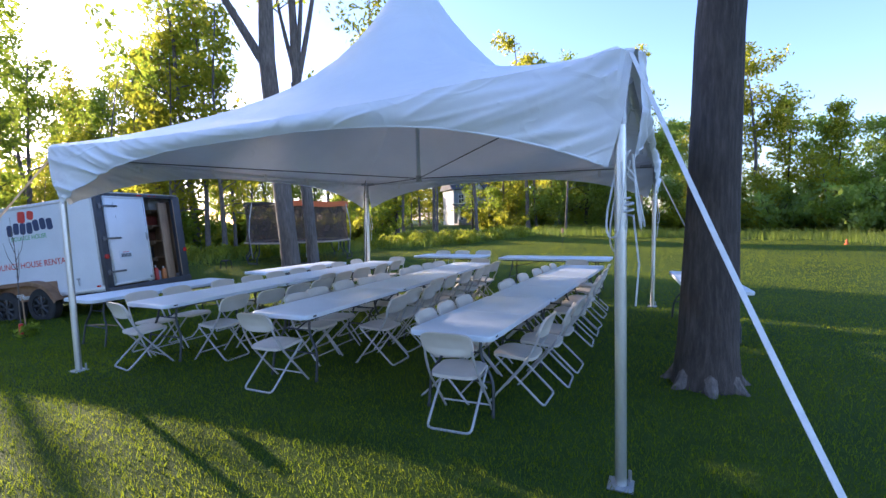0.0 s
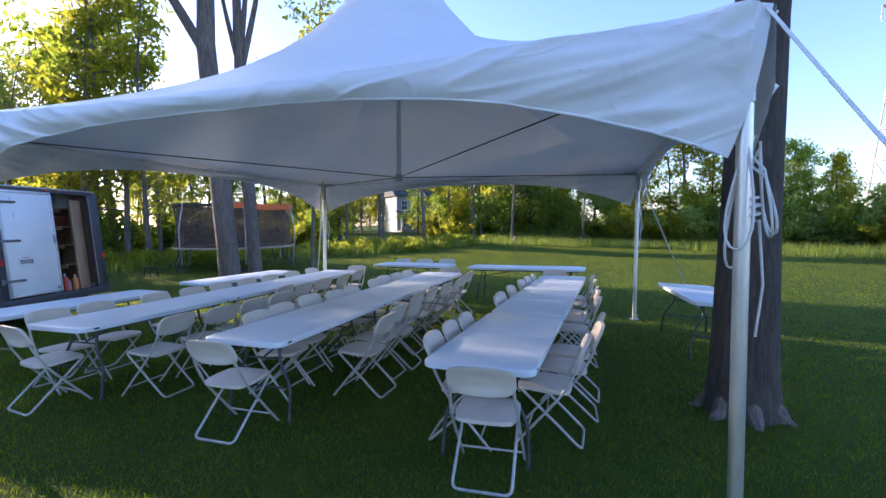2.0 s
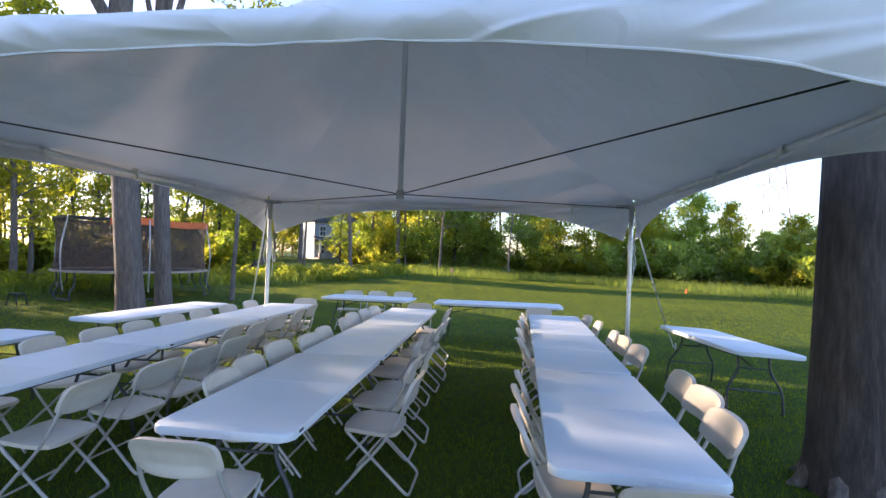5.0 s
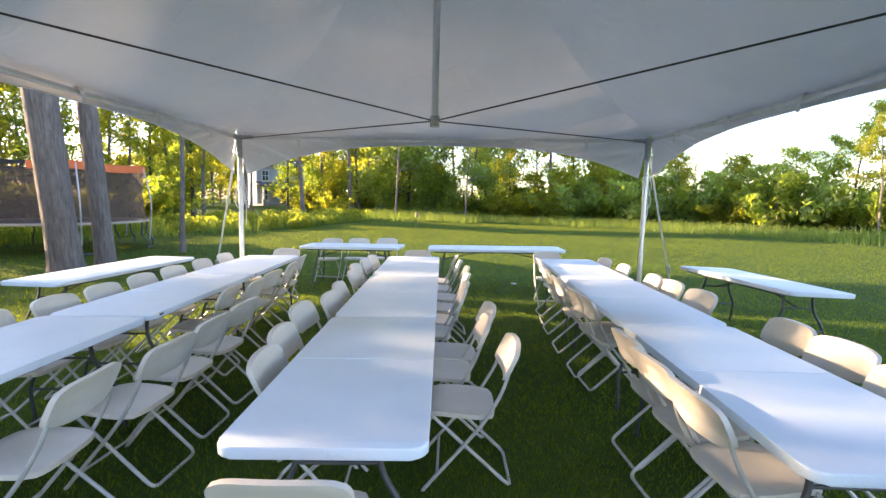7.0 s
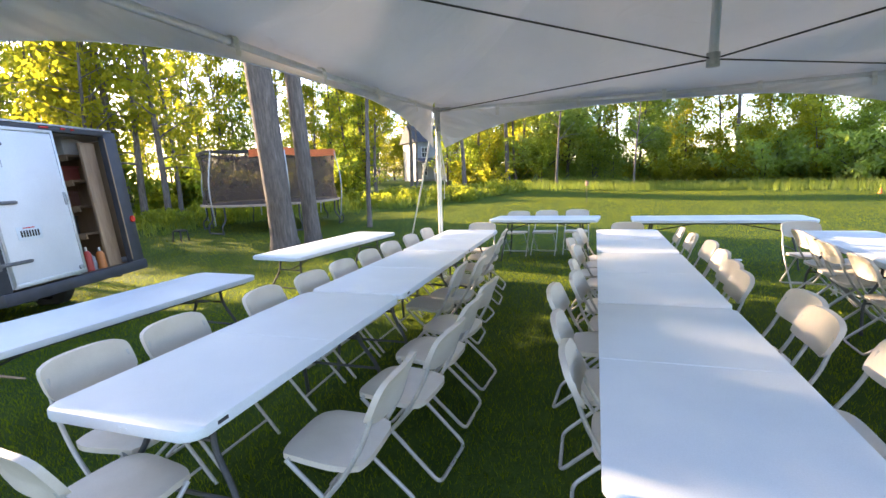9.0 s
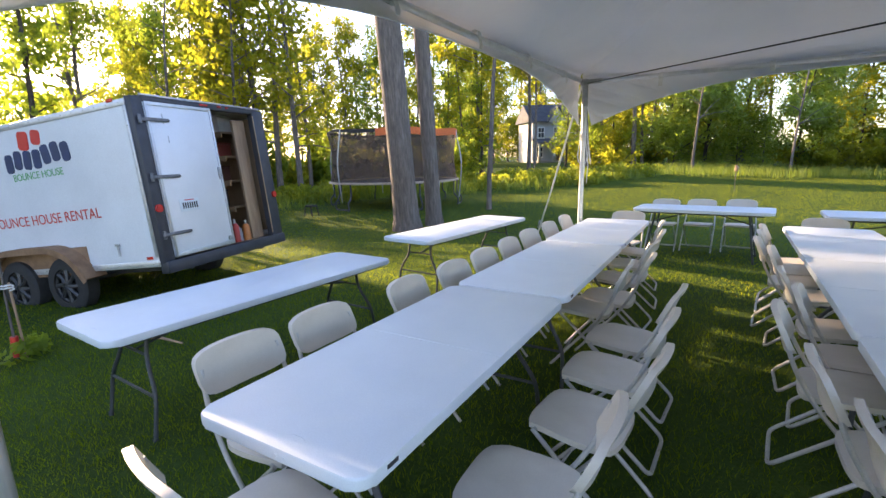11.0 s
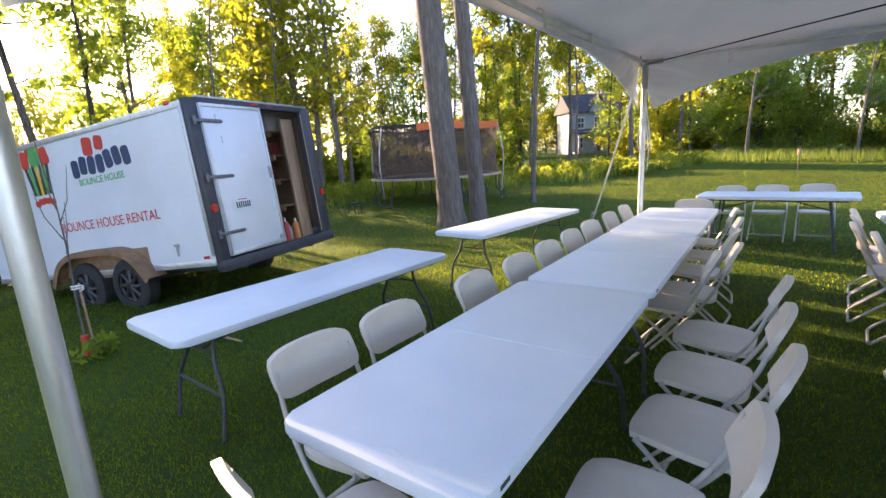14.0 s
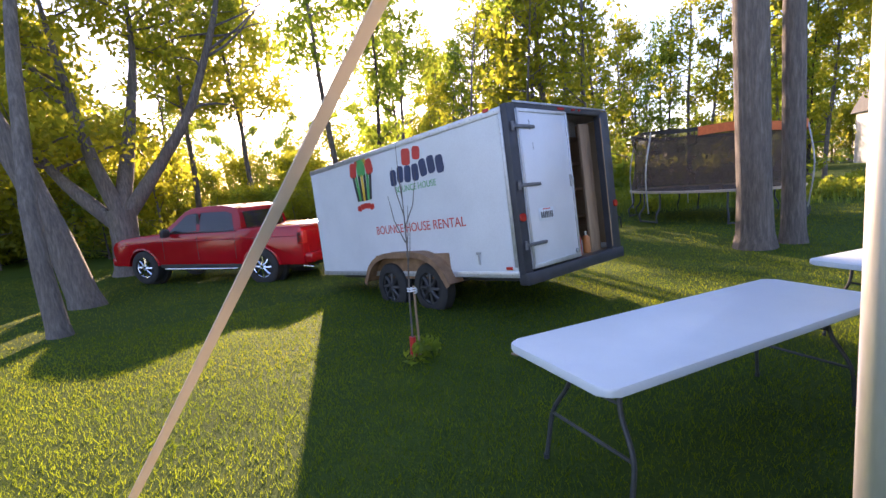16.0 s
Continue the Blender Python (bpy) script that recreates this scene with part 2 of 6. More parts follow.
def tube(bm, pts, r, seg=8, caps=True):
    """A round tube along a line of points; r is one radius or one for each point."""
    pts = [Vector(p) for p in pts]
    rs = r if isinstance(r, (list, tuple)) else [r] * len(pts)
    rings, side = [], None
    for i, p in enumerate(pts):
        d = (pts[min(i + 1, len(pts) - 1)] - pts[max(i - 1, 0)]).normalized()
        if side is None:
            side = d.orthogonal().normalized()
        side = (side - d * side.dot(d)).normalized()
        up = d.cross(side)
        rings.append([bm.verts.new(p + rs[i] * (math.cos(a) * side + math.sin(a) * up)) for a in (2 * math.pi * k / seg for k in range(seg))])
    for a, b in zip(rings, rings[1:]):
        for k in range(seg):
            bm.faces.new((a[k], a[(k + 1) % seg], b[(k + 1) % seg], b[k]))
    if caps:
        bm.faces.new(rings[0][::-1])
        bm.faces.new(rings[-1])
    return bm


def tubed(pts, r, seg=8):
    return tube(bmesh.new(), pts, r, seg)


def rounded(pts, r=0.05, n=4):
    """A line of points with its inner corners rounded."""
    pts = [Vector(p) for p in pts]
    out = [pts[0]]
    for a, b, c in zip(pts, pts[1:], pts[2:]):
        u, w = (a - b), (c - b)
        k = min(r, u.length * 0.45, w.length * 0.45)
        p, q = b + u.normalized() * k, b + w.normalized() * k
        for i in range(n + 1):
            t = i / n
            out.append((1 - t) ** 2 * p + 2 * t * (1 - t) * b + t * t * q)
    return out + [pts[-1]]


def band(bm, pts, width, thick, across):
    """A flat strap along a line, as wide as given in the direction across."""
    across = Vector(across).normalized()
    rows = []
    for i, p in enumerate(Vector(q) for q in pts):
        d = (Vector(pts[min(i + 1, len(pts) - 1)]) - Vector(pts[max(i - 1, 0)])).normalized()
        n = d.cross(across).normalized()
        rows.append([bm.verts.new(p + a * across * width / 2 + b * n * thick / 2) for a, b in ((-1, -1), (1, -1), (1, 1), (-1, 1))])
    for a, b in zip(rows, rows[1:]):
        for k in range(4):
            bm.faces.new((a[k], a[(k + 1) % 4], b[(k + 1) % 4], b[k]))
    bm.faces.new(rows[0][::-1])
    bm.faces.new(rows[-1])
    return bm


def slab(outline, z0, z1, bevel=0.0):
    """An upright prism over a flat outline, its upper and lower rims rounded."""
    bm = bmesh.new()
    low = [bm.verts.new((x, y, z0)) for x, y in outline]
    top = [bm.verts.new((x, y, z1)) for x, y in outline]
    n = len(outline)
    bm.faces.new(low[::-1])
    bm.faces.new(top)
    for i in range(n):
        bm.faces.new((low[i], low[(i + 1) % n], top[(i + 1) % n], top[i]))
    if bevel:
        edges = [e for e in bm.edges if abs(e.verts[0].co.z - e.verts[1].co.z) < 1e-6]
        bmesh.ops.bevel(bm, geom=edges, offset=bevel, segments=3, affect="EDGES", profile=0.5)
    return bm


def round_rect(w, h, r, n=5, cx=0.0, cy=0.0):
    out = []
    for sx, sy, a0 in ((1, 1, 0), (-1, 1, 90), (-1, -1, 180), (1, -1, 270)):
        for k in range(n + 1):
            a = radians(a0 + 90 * k / n)
            out.append((cx + sx * (w / 2 - r) + r * math.cos(a), cy + sy * (h / 2 - r) + r * math.sin(a)))
    return out


def ease(t):
    t = np.clip(t, 0, 1)
    return t * t * (3 - 2 * t)


def ground_z(x, y):
    """The lie of the land: level under the tent, falling towards the truck, rising behind the lawn."""
    x, y = np.asarray(x, float), np.asarray(y, float)
    fall = -np.interp(-x, [2.8, 4.4, 6.8, 9, 15, 18], [0, 0.098, 0.18, 0.26, 0.55, 0.68]) * (1 - ease((y - 2.0) / 5.0))
    rise = 0.02 * np.clip(y - 7.0, 0, 45) * ease((-x + 6) / 12.0)
    dips = 0.012 * np.sin(x * 0.9 + 1.3) * np.sin(y * 0.7) * ease((np.hypot(x, y) - 4.5) / 3)
    return fall + rise + dips


def gz(x, y):
    return float(ground_z(x, y))


def lawn_edge(x, y):
    """Metres past the edge of the mown lawn, along the meadow (negative on the lawn)."""
    x, y = np.asarray(x, float), np.asarray(y, float)
    far = y - np.interp(x, [-30, -17, -13.8, -11.5, -8, -4.5, 4.5, 10, 14.5, 22], [-12, 4, 7.8, 12.3, 15, 24, 27, 24, 17, 6])
    return far * 0.8 + 0.4 * np.sin(x * 1.7) + 0.3 * np.sin(y * 1.3 + x * 0.6)


# ---- ground ----
def build_ground():
    near = np.concatenate([-np.geomspace(400, 24, 14), np.linspace(-22, 22, 89), np.geomspace(24, 400, 14)])
    gx, gy = np.meshgrid(near - 2, near + 4, indexing="ij")
    z = ground_z(gx, gy)
    n = len(near)
    idx = np.arange(n * n).reshape(n, n)
    faces = np.stack([idx[:-1, :-1], idx[1:, :-1], idx[1:, 1:], idx[:-1, 1:]], -1).reshape(-1, 4)
    ob = sheet("ground", np.stack([gx, gy, z], -1).reshape(-1, 3), faces, LAWN, smooth=True)
    tagged(ob, "mown green lawn with worn patches, sloping off beside the trailer", "lawn", kind="structure")


def blades(name, n, xs, ys, tall, wide, material, keep, seed, label, category, lean=0.5, cap=None):
    """Grass as many single bent blades on the ground."""
    rng = np.random.default_rng(seed)
    x, y = rng.uniform(*xs, n), rng.uniform(*ys, n)
    ok = keep(x, y, rng)
    x, y = x[ok], y[ok]
    n = len(x)
    z = ground_z(x, y)
    h = rng.uniform(tall[0], tall[1], n) * rng.uniform(0.6, 1.0, n)
    w = rng.uniform(wide[0], wide[1], n)
    a, b = rng.uniform(0, 2 * np.pi, n), rng.uniform(0, 2 * np.pi, n)
    k = h * lean * rng.uniform(0.2, 1.0, n)
    base = np.stack([x, y, z - 0.005], -1)
    across = np.stack([np.cos(a), np.sin(a), 0 * a], -1) * w[:, None] / 2
    bend = np.stack([np.cos(b) * k, np.sin(b) * k, 0 * b], -1)
    up = np.stack([0 * h, 0 * h, h], -1)
    v = np.stack([base - across, base + across, base + 0.55 * up + 0.3 * bend + across * 0.7, base + 0.55 * up + 0.3 * bend - across * 0.7,
                  base + up + bend + across * 0.12, base + up + bend - across * 0.12], 1).reshape(-1, 3)
    i = np.arange(n)[:, None] * 6
    faces = np.concatenate([i + np.array([[0, 1, 2, 3]]), i + np.array([[3, 2, 4, 5]])], 1).reshape(-1, 4)
    ob = sheet(name, v, faces, material)
    return tagged(ob, label, category, kind="stuff")


build_ground()


# ---- tent ----
HALF, EAVE, PEAK = 3.05, 2.555, 5.40
MAST = (-0.04, 0.08)


def canopy_point(s, v, side, rng_off):
    """A point of the cloth: s along one side (-1 to 1), v from the hem (-1) over the eave (0) to the peak (1)."""
    if v < 0:
        low = 2.405 - 0.45 * abs(s) ** 3
        eave = EAVE + 0.06 * s * s - 0.02 * (1 - s * s)
        t = -v
        z = eave + (low - eave) * t
        out = HALF + 0.06 + 0.035 * math.sin(math.pi * t) - 0.03 * t
        edge = out + 0.0
        x, y = s * edge, -edge
    else:
        q = 1 - v
        g = 0.30 * v + 0.50 * v ** 2 + 0.20 * v ** 6
        eave = EAVE + 0.06 * s * s - 0.02 * (1 - s * s)
        z = eave + (PEAK - eave) * g
        r = (HALF + 0.06) * q
        k = ease(v * 1.25)
        ang = math.atan(s)
        sq = (s * r, -r)
        rd = (r * 1.08 * math.sin(ang), -r * 1.08 * math.cos(ang))
        x, y = (1 - k) * sq[0] + k * rd[0], (1 - k) * sq[1] + k * rd[1]
        z -= 0.10 * math.sin(math.pi * min(1, v * 1.4)) * (1 - s * s) * (1 - v)
    corner = abs(s) ** 1.6
    near = max(0.0, 1 - abs(v) * 1.7) if v > 0 else 1.0
    # slack folds run from the lower corners up along the eave
    run, rise = abs(s) * HALF, z - 2.2
    along, cross = run * 0.94 + rise * 0.34, rise * 0.94 - run * 0.34
    seed = side * 7.7 + (3.1 if s > 0 else 0.0)
    bend = cross + 0.10 * math.sin(along * 1.7 + seed) + 0.05 * noise.noise(Vector((along * 1.3, seed, 0)))
    n1 = noise.noise(Vector((along * 0.55 + seed, bend * 5.0, seed)))
    n2 = noise.noise(Vector((along * 1.1 - seed, bend * 8.0, seed * 1.7)))
    n3 = noise.noise(Vector((run * 3.1 + seed, rise * 3.7, seed * 0.6)))
    crease = max(0.0, 1 - abs(n1) * 3.4) ** 1.3
    fine = max(0.0, 1 - abs(n2) * 3.0) ** 1.5 * max(0.0, 0.65 + n3)
    w = n1 * 0.35 + crease * 0.85 + fine * 0.7 + n3 * 0.25
    amp = (0.014 + 0.024 * corner) * (1.0 if v < 0 else max(0.35, 1 - v * 6)) * near * (1.0 if abs(s) < 0.985 else 0.25)
    if v < 0:
        x *= 1 - 0.042 * (-v) ** 0.7
    return Vector((x, y - w * amp, z + w * amp * (0.22 if v > 0 else 0.10)))


def build_tent():
    tent = thing("high_peak_tent", pose(0, 0, 0), "white vinyl high-peak party tent on four aluminium poles", "tent")
    ns, vs = 280, [-1 + 0.0396 * k for k in range(25)] + [-0.02, 0.012, 0.028, 0.045, 0.062, 0.08, 0.10, 0.12, 0.14, 0.16, 0.185, 0.21, 0.235, 0.26, 0.32, 0.38, 0.45, 0.52, 0.6, 0.68, 0.76, 0.83, 0.89, 0.94, 0.975, 1.0]
    bm = bmesh.new()
    for side in range(4):
        turn = Matrix.Rotation(side * math.pi / 2, 4, "Z")
        grid = [[bm.verts.new(turn @ canopy_point(-1 + 2 * i / ns, v, side, 0)) for i in range(ns + 1)] for v in vs]
        for a, b in zip(grid, grid[1:]):
            for i in range(ns):
                bm.faces.new((a[i], a[i + 1], b[i + 1], b[i]))
    bmesh.ops.remove_doubles(bm, verts=[q for q in bm.verts if q.co.z > 2.6], dist=0.012)
    part("canopy", bm, CLOTH, tent, "white vinyl roof with arched hems")
    # hem tape along each arched edge
    for side in range(4):
        turn = Matrix.Rotation(side * math.pi / 2, 4, "Z")
        pts = [turn @ (canopy_point(-0.99 + 1.98 * i / 60, -1, side, 0) + Vector((0, -0.002, 0.006))) for i in range(61)]
        part("hem", tubed(pts, 0.007, 6), CLOTH, tent)
    lean = {(-1, -1): (-0.046, -0.012), (1, -1): (0.0, -0.02), (-1, 1): (0.02, 0.0), (1, 1): (0.04, 0.03)}
    for sx, sy in ((-1, -1), (1, -1), (-1, 1), (1, 1)):
        x, y = sx * HALF + (0.022 if sx + sy == -2 else -0.03 if sx > sy else 0), sy * HALF + (0.024 if sx + sy == -2 else 0)
        lx, ly = lean[(sx, sy)]
        z0 = gz(x, y)
        top = (x + lx * 0.5, y + ly, 2.48)
        part("pole", tubed([(x - lx * 0.5, y, z0), top], 0.034, 18), ALU, tent)
        part("pole_sleeve", tubed([(top[0], top[1], 2.20), (top[0], top[1], 2.51)], 0.039, 18), STEEL, tent)
        bm = bmesh.new()
        box(bm, (x - lx * 0.5, y, z0 + 0.012), (0.15, 0.15, 0.012), 0.003)
        tube(bm, [(x - lx * 0.5 + 0.05, y + 0.05, z0 - 0.1), (x - lx * 0.5 + 0.05, y + 0.05, z0 + 0.09)], 0.011, 8)
        part("base_plate", bm, STEEL, tent)
        bm = boxed((x, y, 2.505), (0.10, 0.10, 0.075), 0.012)
        tube(bm, [(x - sx * 0.02, y, 2.505), (x - sx * 0.22, y, 2.505)], 0.030, 12)
        tube(bm, [(x, y - sy * 0.02, 2.505), (x, y - sy * 0.22, 2.505)], 0.030, 12)
        part("corner_fitting", bm, STEEL, tent, "dull steel corner fitting")
        sag = [(x * k, y * k, 2.485 + (2.28 - 2.485) * (1 - k)) for k in np.linspace(0.985, 0.012, 9)]
        sag = [(a + MAST[0] * (1 - math.hypot(a, b) / (HALF * 1.414)), b + MAST[1] * (1 - math.hypot(a, b) / (HALF * 1.414)), c) for a, b, c in sag]
        part("cross_cable", tubed(sag, 0.006, 6), CABLE, tent, "dark steel cable")
    for k in range(4):
        turn = Matrix.Rotation(k * math.pi / 2, 4, "Z")
        a, b = turn @ Vector((-HALF + 0.2, -HALF, 2.505)), turn @ Vector((HALF - 0.2, -HALF, 2.505))
        part("eave_rail", tubed([a, (a + b) / 2 + Vector((0, 0, -0.03)), b], 0.026, 12), ALU, tent)
        for s in (-0.70, -0.34, 0.0, 0.34, 0.70) if k else ():
            c = turn @ Vector((s * HALF, -HALF + 0.005, 2.49))
            u = turn.to_3x3() @ Vector((1, 0, 0))
            n = turn.to_3x3() @ Vector((0, 1, 0))
            bm = bmesh.new()
            ring = [c + 0.034 * (math.cos(t) * n + math.sin(t) * Vector((0, 0, 1))) for t in np.linspace(-2.4, 2.4, 12)]
            band(bm, ring, 0.05, 0.004, u)
            band(bm, [c + n * 0.03 + Vector((0, 0, -0.02)), c + n * 0.045 + Vector((0, 0, -0.07)), c + n * 0.04 + Vector((0, 0, -0.10 - 0.025 * math.sin(s * 9 + k)))], 0.045, 0.003, u)
            part("tie_strap", bm, WEBBING, tent)
    part("mast", tubed([(*MAST, 2.26), (0, 0, 5.30)], 0.030, 14), ALU, tent)
    part("mast_foot", tubed([(*MAST, 2.23), (*MAST, 2.32)], 0.042, 14), STEEL, tent)
    part("finial", tubed([(0, 0, 5.28), (0, 0, 5.45), (-0.01, 0, 5.66)], [0.035, 0.018, 0.014], 10), TABLE_LEG, tent, "dark spike on the peak")
    return tent


def hanging_rope(name, x, y, seed, loops=3, drop=0.9):
    rng = random.Random(seed)
    ob = thing(name, pose(x, y, 0), "loops of loose white rope tied to a tent pole", "rope", "pole ropes")
    for k in range(loops):
        w, d = rng.uniform(0.03, 0.08), drop * rng.uniform(0.45, 1.0)
        a = rng.uniform(0, 6.28)
        u = Vector((math.cos(a), math.sin(a), 0))
        z0 = 2.1 - rng.uniform(0, 0.15)
        pts = [u * 0.035 + Vector((0, 0, z0))]
        for i in range(1, 14):
            t = i / 14
            pts.append(u * (0.04 + w * math.sin(math.pi * t)) + Vector((-u.y, u.x, 0)) * 0.06 * math.sin(2 * math.pi * t) + Vector((0, 0, z0 - d * math.sin(math.pi * t) ** 0.8)))
        pts.append(-u * 0.035 + Vector((0, 0, z0 - 0.02)))
        part("loop", tubed(pts, 0.006, 6), ROPE, ob)
    knot = [Vector((0.04 * math.cos(t), 0.04 * math.sin(t), 2.08 - drop * 0.55 + t * 0.006)) for t in np.linspace(0, 18, 40)]
    part("knot", tubed(knot, 0.007, 6), ROPE, ob)
    tail = [(0.04, 0.0, 2.05 - drop * 0.5), (0.07, 0.03, 1.75 - drop * 0.5), (0.05, 0.05, 1.5 - drop * 0.5)]
    part("tail", tubed(tail, 0.006, 6), ROPE, ob)


def guy_strap(a, b, across, label, mat, width=0.05, sag=0.06):
    a, b = Vector(a), Vector(b)
    ob = thing("guy_strap", pose(*b), label, "strap", "tent guy straps")
    d = a - b
    bm = band(bmesh.new(), [d * t + Vector((0, 0, -sag * math.sin(math.pi * t))) for t in np.linspace(0.02, 1, 14)], width, 0.003, across)
    part("webbing", bm, mat, ob)
    bm = bmesh.new()
    q = d.normalized()
    m = Matrix.Translation(d * 0.16) @ q.to_track_quat("Z", "Y").to_matrix().to_4x4()
    box(bm, (0, 0, 0), (0.062, 0.03, 0.14), 0.006, m)
    box(bm, (0, 0.025, 0.03), (0.05, 0.03, 0.09), 0.006, m)
    part("ratchet", bm, STEEL, ob, "steel ratchet buckle")
    part("stake", tubed([(0.0, 0.0, -0.2), (-0.03 * d.x, -0.03 * d.y, 0.12)], 0.013, 8), STEEL, ob, "steel ground stake")


build_tent()
hanging_rope("rope_bundle", HALF, -HALF, 3, 4, 0.75)
hanging_rope("rope_bundle", -HALF, HALF, 5, 2, 0.6)
hanging_rope("rope_bundle", HALF, HALF, 8, 2, 0.5)
guy_strap((3.07, -3.10, 2.62), (4.09, -4.80, 0.0), (1, 0.5, 0), "taut white webbing guy strap staked beside the pole", WEBBING, 0.026)
guy_strap((-3.08, -3.11, 2.48), (-4.90, -4.40, gz(-4.9, -4.4)), (0.4, -1, 0), "taut webbing guy strap with warm sunlight in its colour, staked in the grass", SUNLIT_WEB, 0.029, 0.007)
guy_strap((3.07, 3.10, 2.50), (4.28, 4.56, 0.0), (1, -1, 0), "white guy strap with a steel ratchet, staked in the lawn", WEBBING, 0.03)
guy_strap((-3.09, 3.09, 2.50), (-4.3, 4.6, 0.0), (1, 1, 0), "thin white guy strap staked in the lawn", WEBBING, 0.03)


# ---- tables and chairs ----
def folding_table(length, width=0.76, height=0.74, fold=True):
    t = thing("folding_table", None, "white plastic folding table on dark steel legs", "table", "folding tables")
    if fold:
        for s in (-1, 1):
            bm = slab(round_rect(width, length, 0.06), height - 0.045, height, 0.010)
            geom = bm.verts[:] + bm.edges[:] + bm.faces[:]
            cut = bmesh.ops.bisect_plane(bm, geom=geom, plane_co=(0, s * 0.0015, 0), plane_no=(0, -s, 0), clear_outer=True)
            bmesh.ops.holes_fill(bm, edges=[e for e in cut["geom_cut"] if isinstance(e, bmesh.types.BMEdge)])
            part("tabletop", bm, PLASTIC, t)
        part("seam_rib", tubed([(-width * 0.46, 0, height - 0.0015), (width * 0.46, 0, height - 0.0015)], 0.0042, 6), PLASTIC, t)
        part("hinge", boxed((0, 0, height - 0.052), (width * 0.9, 0.05, 0.012), 0.002), TABLE_LEG, t)
    else:
        part("tabletop", slab(round_rect(width, length, 0.07), height - 0.045, height, 0.012), PLASTIC, t)
    for s in (-1, 1):
        part("side_rail", tubed([(s * (width / 2 - 0.05), -length / 2 + 0.12, height - 0.057), (s * (width / 2 - 0.05), length / 2 - 0.12, height - 0.057)], 0.012, 8), TABLE_LEG, t)
    for s in (-1, 1):
        y0, y1 = s * (length / 2 - 0.30), s * (length / 2 - 0.20)
        for k in (-1, 1):
            pts = rounded([(k * 0.17, y0, height - 0.06), (k * 0.17, y0 + (y1 - y0) * 0.25, 0.50), (k * 0.30, y0 + (y1 - y0) * 0.55, 0.30), (k * 0.31, y1, 0.0)], 0.08)
            part("leg", tubed(pts, 0.0135, 8), TABLE_LEG, t)
            part("foot_cap", tubed([(k * 0.31, y1, 0.0), (k * 0.31, y1, 0.03)], 0.017, 8), CABLE, t)
        part("crossbar", tubed([(-0.30, y0 + (y1 - y0) * 0.58, 0.285), (0.30, y0 + (y1 - y0) * 0.58, 0.285)], 0.010, 8), TABLE_LEG, t)
        part("crossbar", tubed([(-0.17, y0, height - 0.065), (0.17, y0, height - 0.065)], 0.012, 8), TABLE_LEG, t)
        part("brace", tubed([(0, y0 + (y1 - y0) * 0.2, 0.52), (0, s * 0.12, height - 0.06)], 0.009, 8), TABLE_LEG, t)
        part("brace_bar", tubed([(-0.17, y0 + (y1 - y0) * 0.2, 0.52), (0.17, y0 + (y1 - y0) * 0.2, 0.52)], 0.009, 8), TABLE_LEG, t)
    bm = boxed((0.12 - width * 0.08, -length / 2 + 0.004, height - 0.024), (0.070, 0.010, 0.026), 0.003)
    tube(bm, [(0.045, -length / 2 - 0.004, height - 0.024), (0.045, -length / 2 + 0.002, height - 0.024)], 0.005, 8)
    tube(bm, [(0.075, -length / 2 - 0.004, height - 0.024), (0.075, -length / 2 + 0.002, height - 0.024)], 0.005, 8)
    arc = [(0.06 + 0.045 * math.cos(a), -length / 2 + 0.062 + 0.016 * math.sin(a), height - 0.0008) for a in np.linspace(0.1, 3.04, 9)]
    part("moulded_arc", tubed(arc, 0.0022, 6), PLASTIC, t)
    part("latch", bm, PLASTIC, t, "white latch plate with two rivets")
    if fold:
        part("badge", boxed((width / 2 - 0.002, -length / 2 + 0.14, height - 0.022), (0.007, 0.055, 0.017), 0.003), CABLE, t, "small dark oval badge")
    return t


